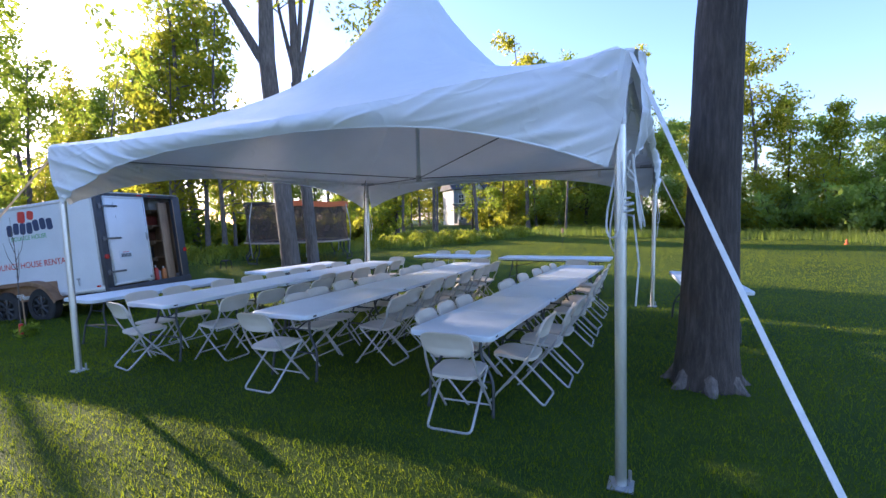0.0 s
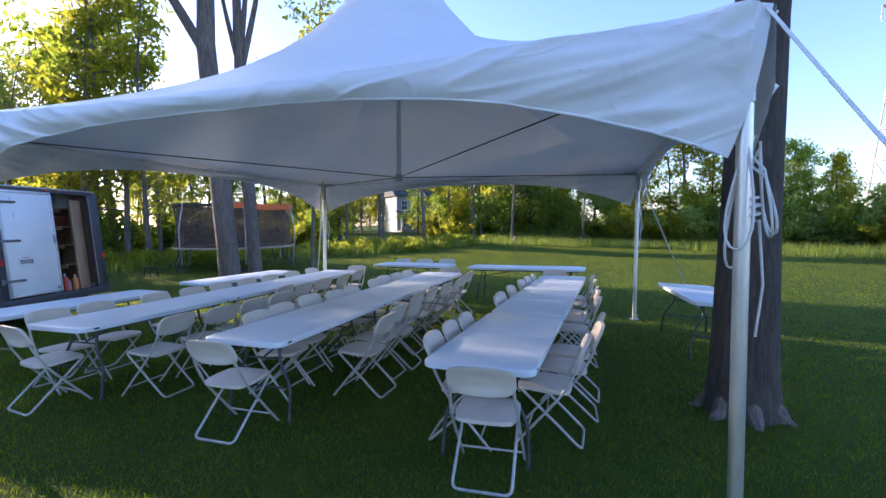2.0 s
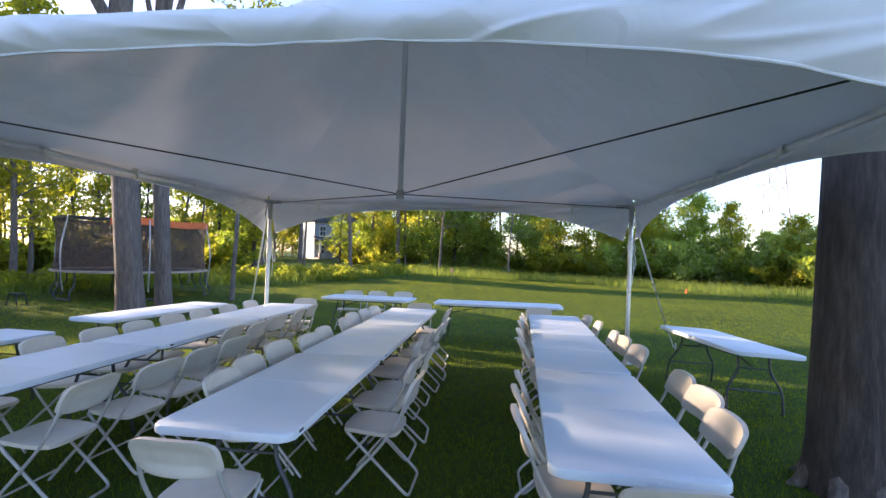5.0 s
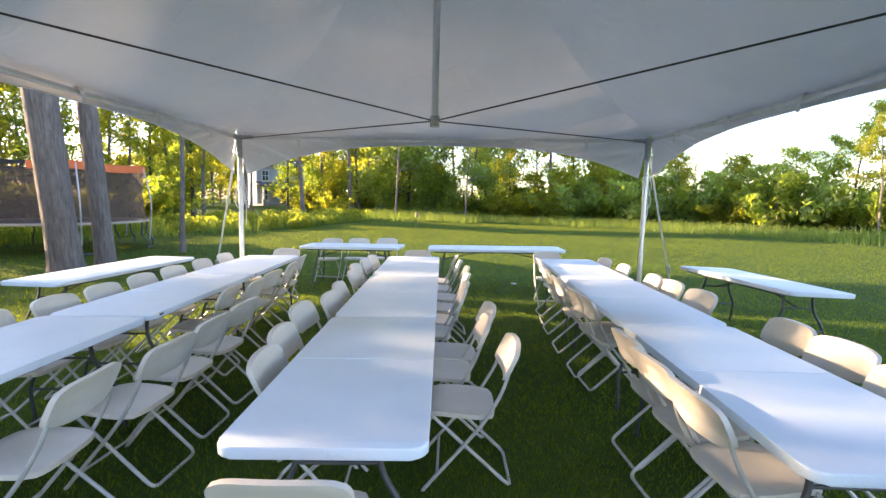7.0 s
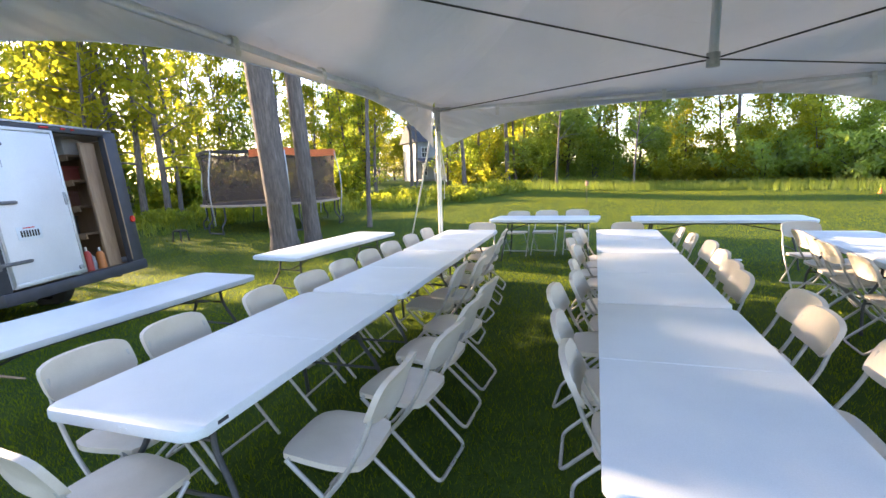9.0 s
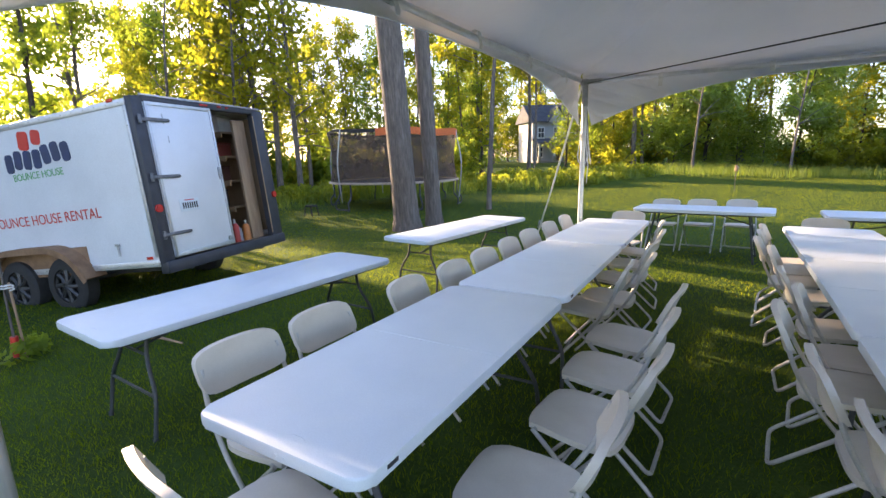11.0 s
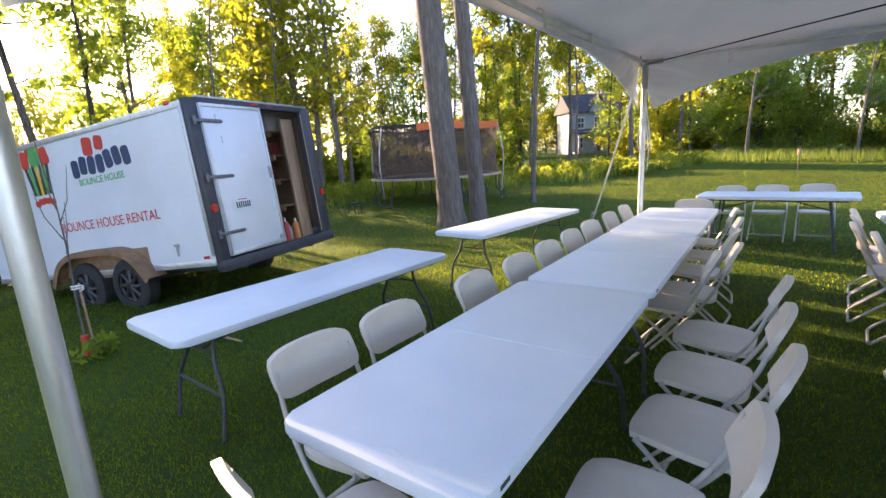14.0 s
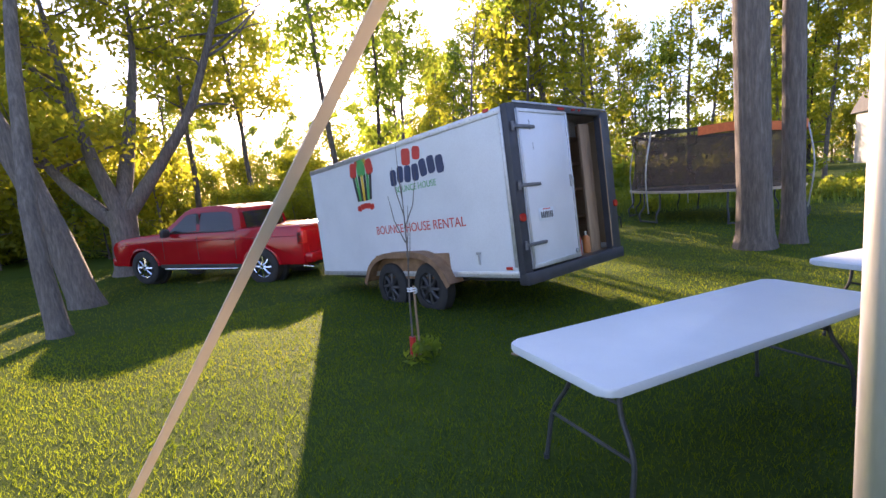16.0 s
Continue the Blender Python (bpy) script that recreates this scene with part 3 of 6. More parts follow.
def folding_chair():
    """Sitter looks along +y; the back is at -y."""
    c = thing("folding_chair", None, "bone plastic folding chair with a beige tube frame on the grass", "chair", "folding chairs")
    # seat: a shallow moulded pan
    nx, ny = 10, 10
    bm = bmesh.new()

    def pan(u, v, low):
        w = 0.205 - 0.020 * (v < 0) * v * v - 0.012 * v
        k = max(abs(u), abs(v))
        z = 0.445 + 0.012 * v - 0.014 * (1 - u * u) * (1 - v * v) - 0.016 * max(0, v - 0.6) * 2 - (0.016 + 0.010 * (k > 0.95)) * low - 0.006 * (k > 0.95)
        return (u * w * math.sqrt(1 - 0.20 * v ** 4), 0.03 + v * 0.200 * math.sqrt(1 - 0.22 * u ** 4), z)
    top = [[bm.verts.new(pan(-1 + 2 * i / nx, -1 + 2 * j / ny, 0)) for i in range(nx + 1)] for j in range(ny + 1)]
    bot = [[bm.verts.new(pan(-1 + 2 * i / nx, -1 + 2 * j / ny, 1)) for i in range(nx + 1)] for j in range(ny + 1)]
    skin(bm, top, bot)
    part("seat", bm, CHAIR_PLASTIC, c)
    bm = bmesh.new()

    def rest(u, v, back):
        z = 0.706 + v * 0.090 * math.sqrt(1 - 0.36 * u ** 6)
        y = -0.226 - 0.034 * v - 0.026 * (1 - u * u) - back * (0.014 + 0.014 * (max(abs(u), abs(v)) > 0.7))
        w = 0.216 * math.sqrt(1 - 0.15 * v ** 4)
        return (u * w, y, z + 0.008 * (1 - u * u) * v)
    nx, nz = 12, 8
    top = [[bm.verts.new(rest(-1 + 2 * i / nx, -1 + 2 * j / nz, 0)) for i in range(nx + 1)] for j in range(nz + 1)]
    bot = [[bm.verts.new(rest(-1 + 2 * i / nx, -1 + 2 * j / nz, 1)) for i in range(nx + 1)] for j in range(nz + 1)]
    skin(bm, top, bot)
    part("backrest", bm, CHAIR_PLASTIC, c)
    for s in (-1, 1):
        part("pivot", tubed([(s * 0.185, 0.01, 0.255), (s * 0.228, 0.01, 0.255)], 0.007, 8), STEEL, c)
    for s in (-1, 1):
        side = rounded([(s * 0.222, 0.235, 0.0), (s * 0.218, -0.105, 0.40), (s * 0.206, -0.205, 0.58), (s * 0.192, -0.247, 0.73)], 0.09, 5)
        part("side_tube", tubed(side, 0.0105, 8), CHAIR_TUBE, c)
    pts = rounded([(-0.190, 0.185, 0.42), (-0.188, -0.255, 0.011), (0.188, -0.255, 0.011), (0.190, 0.185, 0.42)], 0.05)
    part("rear_leg_frame", tubed(pts, 0.0105, 8), CHAIR_TUBE, c)
    part("stretcher", tubed([(-0.215, 0.155, 0.092), (0.215, 0.155, 0.092)], 0.008, 8), CHAIR_TUBE, c)
    part("seat_rail", tubed([(-0.195, 0.17, 0.424), (0.195, 0.17, 0.424)], 0.009, 8), CHAIR_TUBE, c)
    return c


def skin(bm, top, bot):
    """Closes two equal grids of corners into one shell."""
    for g, flip in ((top, False), (bot, True)):
        for a, b in zip(g, g[1:]):
            for i in range(len(a) - 1):
                f = (a[i], a[i + 1], b[i + 1], b[i])
                bm.faces.new(f[::-1] if flip else f)
    rim_t = top[0] + [r[-1] for r in top[1:]] + top[-1][-2::-1] + [r[0] for r in top[-2:0:-1]]
    rim_b = bot[0] + [r[-1] for r in bot[1:]] + bot[-1][-2::-1] + [r[0] for r in bot[-2:0:-1]]
    n = len(rim_t)
    for i in range(n):
        bm.faces.new((rim_t[(i + 1) % n], rim_t[i], rim_b[i], rim_b[(i + 1) % n]))


def furnish():
    short, tall = folding_table(1.838), folding_table(2.44, fold=False)
    used = {short: False, tall: False}

    def table(kind, x, y, turn=0.0, z=0.0, label=""):
        m = pose(x, y, z, 0, 0, turn)
        if not used[kind]:
            kind.matrix_basis, ob, used[kind] = m, kind, True
        else:
            ob = copy_thing(kind, m)
        if label:
            ob["label"] = label
    row = "white plastic folding table joined into a row under the tent"
    for x, y in ((-0.372, -1.56), (-0.386, 0.285), (-0.402, 2.13)):
        table(short, x, y, 0.5, 0, row)
    for x, y in ((1.678, -1.685), (1.752, 0.165), (1.825, 2.015)):
        table(short, x, y, -2.1, 0, row)
    for x, y in ((-2.467, -1.635), (-2.492, 0.225), (-2.528, 2.085)):
        table(short, x, y, 0.9, 0, row)
    table(tall, -4.48, -1.07, -1.9, gz(-4.48, -1.07), "long white folding table standing empty beside the trailer")
    table(tall, -4.49, 2.29, -5.4, gz(-4.49, 2.29), "long white folding table standing empty in front of a tree")
    table(tall, 0.97, 4.51, 89.0, 0, "long white folding table standing empty across the far side")
    table(short, -1.67, 4.70, 86.0, 0, "white folding table with three chairs behind it")
    lone = copy_thing(short, pose(3.725, 1.50, -0.022, 0, 3.2, 6.0))
    lone["label"] = "white folding table standing alone outside the tent"
    chair = folding_chair()
    rng = random.Random(11)
    first = [True]

    def seat(x, y, turn, jitter=4.0):
        m = pose(x, y, gz(x, y), 0, 0, turn + rng.uniform(-jitter, jitter)) 
        if first[0]:
            chair.matrix_basis, first[0] = m, False
            return chair
        return copy_thing(chair, m)
    # back tops sit 0.27 m behind a chair's middle
    back = 0.27
    for x, y in ((-3.19, -2.14), (-3.17, -1.64), (-3.12, -0.90), (-3.09, -0.35), (-3.10, 0.19), (-3.13, 0.79), (-3.15, 1.37), (-3.15, 2.03), (-3.17, 2.71)):
        seat(x + back, y, -90)
    for x, y in ((-1.56, -1.98), (-1.49, -1.42), (-1.51, -0.90), (-1.52, -0.37), (-1.90, 0.17), (-1.80, 0.50), (-1.86, 1.15), (-1.88, 1.80), (-1.97, 2.50)):
        seat(x - back, y, 90, 5)
    for x, y in ((-0.88, -1.64), (-0.96, -1.17), (-1.04, -0.54), (-0.92, -0.11), (-0.96, 0.39), (-0.98, 1.20), (-1.06, 1.68), (-1.02, 2.14), (-0.99, 2.56)):
        seat(x + back, y, -90, 6)
    for x, y in ((0.46, -1.37), (0.35, -0.85), (0.41, -0.49), (0.22, 0.08), (0.26, 0.50), (0.30, 1.02), (0.32, 1.57), (0.25, 2.15), (0.21, 2.72)):
        seat(x - back, y, 90, 6)
    for x, y in ((1.15, -2.04), (1.16, -1.60), (1.19, -1.20), (1.28, -0.04), (1.25, 0.24), (1.26, 0.92), (1.30, 1.62), (1.34, 2.05), (1.38, 2.50)):
        seat(x + back, y, -90, 4)
    for x, y in ((2.32, -1.86), (2.42, -1.36), (2.44, -0.89), (2.42, 0.17), (2.41, 0.72), (2.39, 1.13), (2.37, 1.94), (2.34, 2.55)):
        seat(x - back, y, 90, 5)
    seat(1.71, -2.81 + back, 3)["label"] = "bone plastic folding chair at the head of a table row"
    seat(-0.41, -2.75 + back, -4)["label"] = "bone plastic folding chair at the head of a table row"
    seat(-2.51, -2.56, -8, 0)["label"] = "bone plastic folding chair turned aslant at a table's end"
    for x, y in ((-2.50, 3.40), (-0.37, 3.36), (1.68, 3.34)):
        seat(x, y - back, 180)["label"] = "bone plastic folding chair at the far end of a table row"
    for x, y in ((-2.25, 5.40), (-1.73, 5.50), (-1.16, 5.62)):
        seat(x, y - back, 180, 5)["label"] = "bone plastic folding chair behind the far table"


furnish()


# ---- trailer ----
WHITE_SHEET = surface("white_sheet_metal", (0.66, 0.68, 0.71), (0.77, 0.79, 0.82), 0.35, 1.4, 90, 0.1, 0.04)
DARK_FRAME = surface("dark_painted_frame", (0.030, 0.032, 0.040), (0.060, 0.062, 0.075), 0.5, 5, 100)
TRIM_ALU = surface("aluminium_trim", (0.50, 0.51, 0.53), (0.66, 0.67, 0.69), 0.4, 10, 90, 0.7, 0.08)
# grey hinge steel, darkened in colour for the shadow on it
SHADED_STEEL = surface("shaded_grey_steel", (0.12, 0.12, 0.13), (0.24, 0.24, 0.25), 0.55, 20, 120, 0.6, 0.15)
RUST = surface("rusty_fender", (0.16, 0.085, 0.045), (0.34, 0.20, 0.11), 0.75, 6, 60, 0.1, 0.3)
RUBBER = surface("black_rubber", (0.015, 0.015, 0.016), (0.035, 0.034, 0.034), 0.8, 12, 80, 0, 0.4)
DARK_RIM = surface("dark_wheel_rim", (0.03, 0.03, 0.032), (0.07, 0.07, 0.072), 0.45, 12, 90, 0.4)
PLY = surface("raw_plywood", (0.22, 0.14, 0.075), (0.36, 0.25, 0.15), 0.75, 3, 50, 0, 0.2, (1, 1, 0.2))
RED_PAINT = surface("red_vinyl", (0.55, 0.03, 0.02), (0.68, 0.06, 0.04), 0.4, 8, 80)
BLUE_PAINT = surface("dark_blue_vinyl", (0.02, 0.035, 0.09), (0.035, 0.055, 0.14), 0.4, 8, 80)
GREEN_PAINT = surface("green_vinyl", (0.05, 0.30, 0.08), (0.09, 0.42, 0.12), 0.4, 8, 80)
YELLOW_PAINT = surface("yellow_vinyl", (0.7, 0.42, 0.03), (0.8, 0.55, 0.06), 0.4, 8, 80)
BLACK_PAINT = surface("black_vinyl", (0.02, 0.02, 0.022), (0.035, 0.035, 0.04), 0.4, 8, 80)
RED_LENS = surface("red_lens", (0.45, 0.02, 0.015), (0.6, 0.04, 0.03), 0.2, 20, 90)
LOG = surface("bare_post_wood", (0.22, 0.13, 0.07), (0.46, 0.32, 0.20), 0.8, 7, 40, 0, 0.4, (1, 1, 0.12))


def wheel_part(parent, c, r, w, rim_mat, side, name="wheel", spokes=8):
    """A tyre with its rim, its axle along y."""
    hub = part(name, tubed([(c[0], c[1] - w * 0.3, c[2]), (c[0], c[1] + w * 0.3, c[2])], r * 0.2, 14), rim_mat, parent)
    bm = bmesh.new()
    prof = [(-0.5, 0.62), (-0.52, 0.80), (-0.46, 0.94), (-0.36, 1.0), (0.36, 1.0), (0.46, 0.94), (0.52, 0.80), (0.5, 0.62)]
    rings = []
    for k in range(36):
        a = 2 * math.pi * k / 36
        rings.append([bm.verts.new((c[0] + r * q * math.cos(a), c[1] + w * p, c[2] + r * q * math.sin(a))) for p, q in prof])
    for k in range(36):
        a, b = rings[k], rings[(k + 1) % 36]
        for i in range(len(prof)):
            bm.faces.new((a[i], b[i], b[(i + 1) % len(prof)], a[(i + 1) % len(prof)]))
    part("tyre", bm, RUBBER, hub)
    bm = bmesh.new()
    yo = c[1] + side * w * 0.28
    rim = [(c[0] + r * 0.6 * math.cos(a), yo, c[2] + r * 0.6 * math.sin(a)) for a in np.linspace(0, 2 * math.pi, 37)]
    tube(bm, rim, r * 0.05, 8, False)
    for k in range(spokes):
        a = 2 * math.pi * k / spokes
        d = Vector((math.cos(a), 0, math.sin(a)))
        e = Vector((-math.sin(a), 0, math.cos(a)))
        o = Vector((c[0], yo, c[2]))
        tube(bm, [o + d * r * 0.1 + Vector((0, side * 0.02, 0)), o + d * r * 0.35 + e * r * 0.03 + Vector((0, side * 0.01, 0)), o + d * r * 0.6], [r * 0.09, r * 0.07, r * 0.10], 6)
    tube(bm, [(c[0], yo, c[2]), (c[0], yo + side * 0.03, c[2])], r * 0.14, 12)
    part("rim", bm, rim_mat, hub)
    bm = tubed([(c[0], c[1] - w * 0.25, c[2]), (c[0], c[1] + side * w * 0.1, c[2])], r * 0.6, 24)
    part("wheel_disc", bm, BLACK_PAINT, hub)


def bars(parent, x0, x1, z0, z1, y, mat, name="lettering_bar", n=1, gap=0.2, h=0.004):
    """A row of plain raised bars on the side sheet, from x0 back to x1."""
    step = (x1 - x0) / n
    for k in range(n):
        a, b = x0 + k * step, x0 + (k + 1 - gap) * step
        part(name, boxed(((a + b) / 2, y, (z0 + z1) / 2), (abs(b - a), h, z1 - z0), 0.0), mat, parent)


def lettering(parent, text, x, y, z, size, mat, m=None):
    cu = bpy.data.curves.new("lettering", "FONT")
    cu.body, cu.size, cu.extrude, cu.align_x, cu.align_y = text, size, 0.001, "CENTER", "CENTER"
    ob = new("lettering_curve", cu)
    dg = bpy.context.evaluated_depsgraph_get()
    me = bpy.data.meshes.new_from_object(ob.evaluated_get(dg))
    bpy.data.objects.remove(ob)
    me.materials.clear()
    me.materials.append(mat)
    t = new("lettering", me)
    t.parent = parent
    t.matrix_local = m if m is not None else Matrix.Translation((x, y, z)) @ Matrix(((-1, 0, 0, 0), (0, 0, 1, 0), (0, 1, 0, 0), (0, 0, 0, 1)))
    return t


def build_trailer():
    L, W, H = 4.86, 2.30, 2.00
    fwd = Vector((-0.968, -0.25, -0.098)).normalized()
    left = Vector((0, 0, 1)).cross(fwd).normalized()
    up = fwd.cross(left)
    o = Vector((-7.18, -0.45, 0.366)) - left * (W / 2)
    m = Matrix.Translation(o) @ Matrix((fwd, left, up)).transposed().to_4x4() @ Matrix.Diagonal((1, 1, 1.035, 1))
    t = thing("cargo_trailer", m, "white enclosed cargo trailer with one rear door leaf open", "trailer")
    y = W / 2
    # shell
    for s, nm in ((1, "side_panel"), (-1, "side_panel")):
        part(nm, boxed((L / 2, s * (y - 0.015), 1.00), (L - 0.02, 0.03, 1.86), 0.0), WHITE_SHEET, t)
    part("front_panel", boxed((L - 0.02, 0, H / 2), (0.04, W - 0.02, H - 0.1), 0.01), WHITE_SHEET, t)
    # rounded roof
    bm = bmesh.new()
    prof = []
    for k in range(17):
        u = -1 + k / 8
        prof.append((u * (y + 0.004), H - 0.09 + 0.09 * (1 - abs(u) ** 5)))
    rows = [[bm.verts.new((x, a, b)) for a, b in prof] for x in (0.0, L * 0.5, L)]
    under = [[bm.verts.new((x, a * 0.985, b - 0.03)) for a, b in prof] for x in (0.0, L * 0.5, L)]
    skin(bm, rows, under)
    bmesh.ops.recalc_face_normals(bm, faces=bm.faces)
    part("roof", bm, TRIM_ALU, t, "rounded aluminium roof")
    part("floor", boxed((L / 2, 0, 0.02), (L - 0.06, W - 0.06, 0.05)), PLY, t)
    for s in (-1, 1):
        part("sill_trim", boxed((L / 2, s * (y + 0.004), 0.035), (L - 0.01, 0.016, 0.075), 0.003), TRIM_ALU, t)
        part("roof_trim", boxed((L / 2, s * (y + 0.006), H - 0.10), (L - 0.01, 0.014, 0.075), 0.004), TRIM_ALU, t)
        part("corner_trim", boxed((0.03, s * (y + 0.006), H / 2), (0.05, 0.012, H - 0.24), 0.003), TRIM_ALU, t)
        part("frame_rail", boxed((L / 2, s * 0.7, -0.07), (L, 0.06, 0.11), 0.005), DARK_FRAME, t)
    for k in range(24):
        for s in (1,):
            for z in (0.035, H - 0.10):
                part("rivet", tubed([(0.1 + k * 0.193, y + 0.006, z), (0.1 + k * 0.193, y + 0.020, z)], 0.008, 6), STEEL, t)
    for k in range(11):
        part("rivet", tubed([(0.03, y + 0.008, 0.2 + k * 0.16), (0.03, y + 0.018, 0.2 + k * 0.16)], 0.007, 6), STEEL, t)
    # rear frame round the doorway
    part("rear_post", boxed((-0.03, y - 0.075, H / 2 - 0.01), (0.10, 0.15, H - 0.06), 0.008), DARK_FRAME, t)
    part("rear_post", boxed((-0.03, -y + 0.12, H / 2 - 0.01), (0.10, 0.24, H - 0.06), 0.008), DARK_FRAME, t)
    part("rear_header", boxed((-0.03, 0, H - 0.055), (0.10, W - 0.30, 0.085), 0.008), DARK_FRAME, t)
    part("rear_bumper", boxed((-0.05, 0, -0.02), (0.14, W, 0.14), 0.010), DARK_FRAME, t)
    part("header_trim", boxed((-0.085, -0.02, H - 0.02), (0.02, W - 0.2, 0.025), 0.004), STEEL, t, "bent steel drip rail")
    for k, (a, s) in enumerate(((0.32, 0.13), (-0.25, 0.07), (-0.55, 0.04))):
        part("marker_light", boxed((-0.088, -0.1 + a * 0.5, H - 0.055), (0.016, s, 0.024), 0.003), RED_LENS, t, "small red marker light")
    for s in (-1, 1):
        part("tail_light", tubed([(-0.075, s * (y - 0.06), 0.68), (-0.105, s * (y - 0.06), 0.68)], 0.048, 16), RED_LENS, t, "round red tail light")
        part("reflector", boxed((0.14, s * (y + 0.014), 0.11), (0.10, 0.008, 0.035), 0.002), RED_LENS, t, "red reflector")
    part("marker_light", boxed((0.22, y + 0.016, H - 0.06), (0.09, 0.02, 0.04), 0.004), RED_LENS, t, "small red marker light")
    # closed leaf of the rear doors
    door = part("door", boxed((-0.075, 0.49, 0.99), (0.045, 1.02, 1.82), 0.006), WHITE_SHEET, t, "closed white rear door leaf")
    for c, s in (((-0.102, 0.49, 1.885), (0.016, 1.02, 0.04)), ((-0.102, 0.49, 0.10), (0.016, 1.02, 0.05)), ((-0.102, 0.985, 0.99), (0.016, 0.035, 1.80)), ((-0.102, -0.005, 0.99), (0.016, 0.035, 1.80))):
        part("door_trim", boxed(c, s, 0.003), TRIM_ALU, door)
    for z in (0.36, 1.04, 1.70):
        bm = boxed((-0.112, 0.92, z), (0.018, 0.42, 0.042), 0.006)
        tube(bm, [(-0.105, 1.10, z - 0.05), (-0.105, 1.10, z + 0.05)], 0.020, 10)
        box(bm, (-0.112, 0.72, z), (0.014, 0.05, 0.028), 0.004)
        part("hinge", bm, SHADED_STEEL, door, "long steel strap hinge")
    bm = boxed((-0.108, 0.03, 1.05), (0.02, 0.035, 0.16), 0.004)
    tube(bm, [(-0.115, 0.03, 1.0), (-0.14, 0.03, 1.02), (-0.14, 0.03, 1.09), (-0.115, 0.03, 1.11)], 0.008, 8)
    part("door_latch", bm, STEEL, door, "dark steel door latch")
    part("lock", tubed([(-0.1, 0.06, 0.16), (-0.125, 0.06, 0.16)], 0.03, 10), STEEL, door)
    plate = part("registration_plate", boxed((-0.103, 0.64, 0.68), (0.006, 0.31, 0.155), 0.002), PLASTIC, door, "white plate with dark bars")
    for k in range(7):
        part("plate_bar", boxed((-0.108, 0.745 - k * 0.036, 0.675), (0.003, 0.020, 0.075)), BLACK_PAINT, plate)
    part("plate_bar", boxed((-0.108, 0.64, 0.742), (0.003, 0.15, 0.012)), RED_PAINT, plate)
    for a, b, c in ((0.78, 1.78, 1.66), (0.75, 1.52, 1.44)):
        part("scratch", boxed((-0.0985, a, (b + c) / 2), (0.003, 0.012, b - c), 0.0), STEEL, door)
    # inside
    part("inner_wall", boxed((L / 2, y - 0.045, H / 2), (L - 0.2, 0.012, H - 0.25)), PLY, t)
    part("inner_wall", boxed((L / 2, -y + 0.045, H / 2), (L - 0.2, 0.012, H - 0.25)), PLY, t)
    part("inner_wall", boxed((2.6, 0, H / 2), (0.02, W - 0.12, H - 0.2)), PLY, t)
    for z in (0.55, 0.95, 1.32, 1.68):
        part("shelf", boxed((1.3, -0.88, z), (1.9, 0.44, 0.03), 0.002), PLY, t)
        part("shelf_rail", boxed((1.3, -0.665, z - 0.035), (1.9, 0.03, 0.07), 0.002), PLY, t)
    part("shelf_post", boxed((1.0, -0.64, 0.95), (0.05, 0.05, 1.75), 0.002), PLY, t)
    for z in (0.42, 0.80, 1.16, 1.50):
        part("shelf", boxed((1.0, 0.12, z), (0.46, 1.50, 0.028), 0.002), PLY, t)
        part("shelf_rail", boxed((0.775, 0.12, z - 0.03), (0.03, 1.50, 0.07), 0.002), PLY, t)
    for a in (-0.60, -0.22, 0.30, 0.84):
        part("shelf_post", boxed((0.765, a, 0.93), (0.035, 0.06, 1.72), 0.002), PLY, t)
    part("door_jamb", boxed((-0.088, -0.90, 0.98), (0.012, 0.018, 1.78), 0.003), LOG, t)
    # wheels and fender on each side
    for s in (1, -1):
        for x in (1.62, 2.56):
            wheel_part(t, (x, s * (y - 0.02), -0.16), 0.36, 0.21, DARK_RIM, s)
        bm = bmesh.new()
        pts = rounded([(1.08, 0, -0.07), (1.28, 0, 0.23), (1.62, 0, 0.36), (2.56, 0, 0.36), (2.90, 0, 0.23), (3.10, 0, -0.07)], 0.22, 5)
        yo = s * (y - 0.07)
        band(bm, [Vector((p.x, yo + s * 0.12, p.z)) for p in pts], 0.30, 0.02, (0, 1, 0))
        part("fender", bm, RUST, t, "rust-brown steel fender over two wheels")
        bm = bmesh.new()
        band(bm, [Vector((p.x, yo + s * 0.265, p.z - 0.03)) for p in pts], 0.012, 0.075, (0, 1, 0))
        part("fender_lip", bm, RUST, t)
        # dark wheel well behind the tyres
        part("wheel_well", boxed((2.09, s * (y - 0.035), 0.14), (1.80, 0.09, 0.36), 0.01), RUST, t)
    for x in (1.62, 2.56):
        part("axle", tubed([(x, -y, -0.16), (x, y, -0.16)], 0.03, 10), DARK_FRAME, t)
    bm = tubed([(0.62, y + 0.02, 0.16), (0.62, y + 0.02, 0.30)], 0.012, 8)
    box(bm, (0.62, y + 0.02, 0.30), (0.07, 0.02, 0.03), 0.003)
    part("side_hook", bm, STEEL, t)
    # tongue
    bm = tubed([(L - 0.2, 0.55, -0.06), (L + 1.05, 0, -0.02)], 0.04, 8)
    tube(bm, [(L - 0.2, -0.55, -0.06), (L + 1.05, 0, -0.02)], 0.04, 8)
    tube(bm, [(L + 0.95, 0, -0.02), (L + 1.25, 0, 0.0)], 0.05, 8)
    part("tongue", bm, DARK_FRAME, t)
    part("jack", tubed([(L + 0.75, 0, -0.25), (L + 0.75, 0, 0.45)], 0.035, 10), STEEL, t)
    # signwriting: brand as plain shapes, trade words as letters
    ys = y + 0.004
    lettering(t, "BOUNCE HOUSE RENTAL", 1.83, ys, 0.705, 0.180, RED_PAINT)
    lettering(t, "BOUNCE HOUSE", 1.74, ys, 1.265, 0.125, GREEN_PAINT)
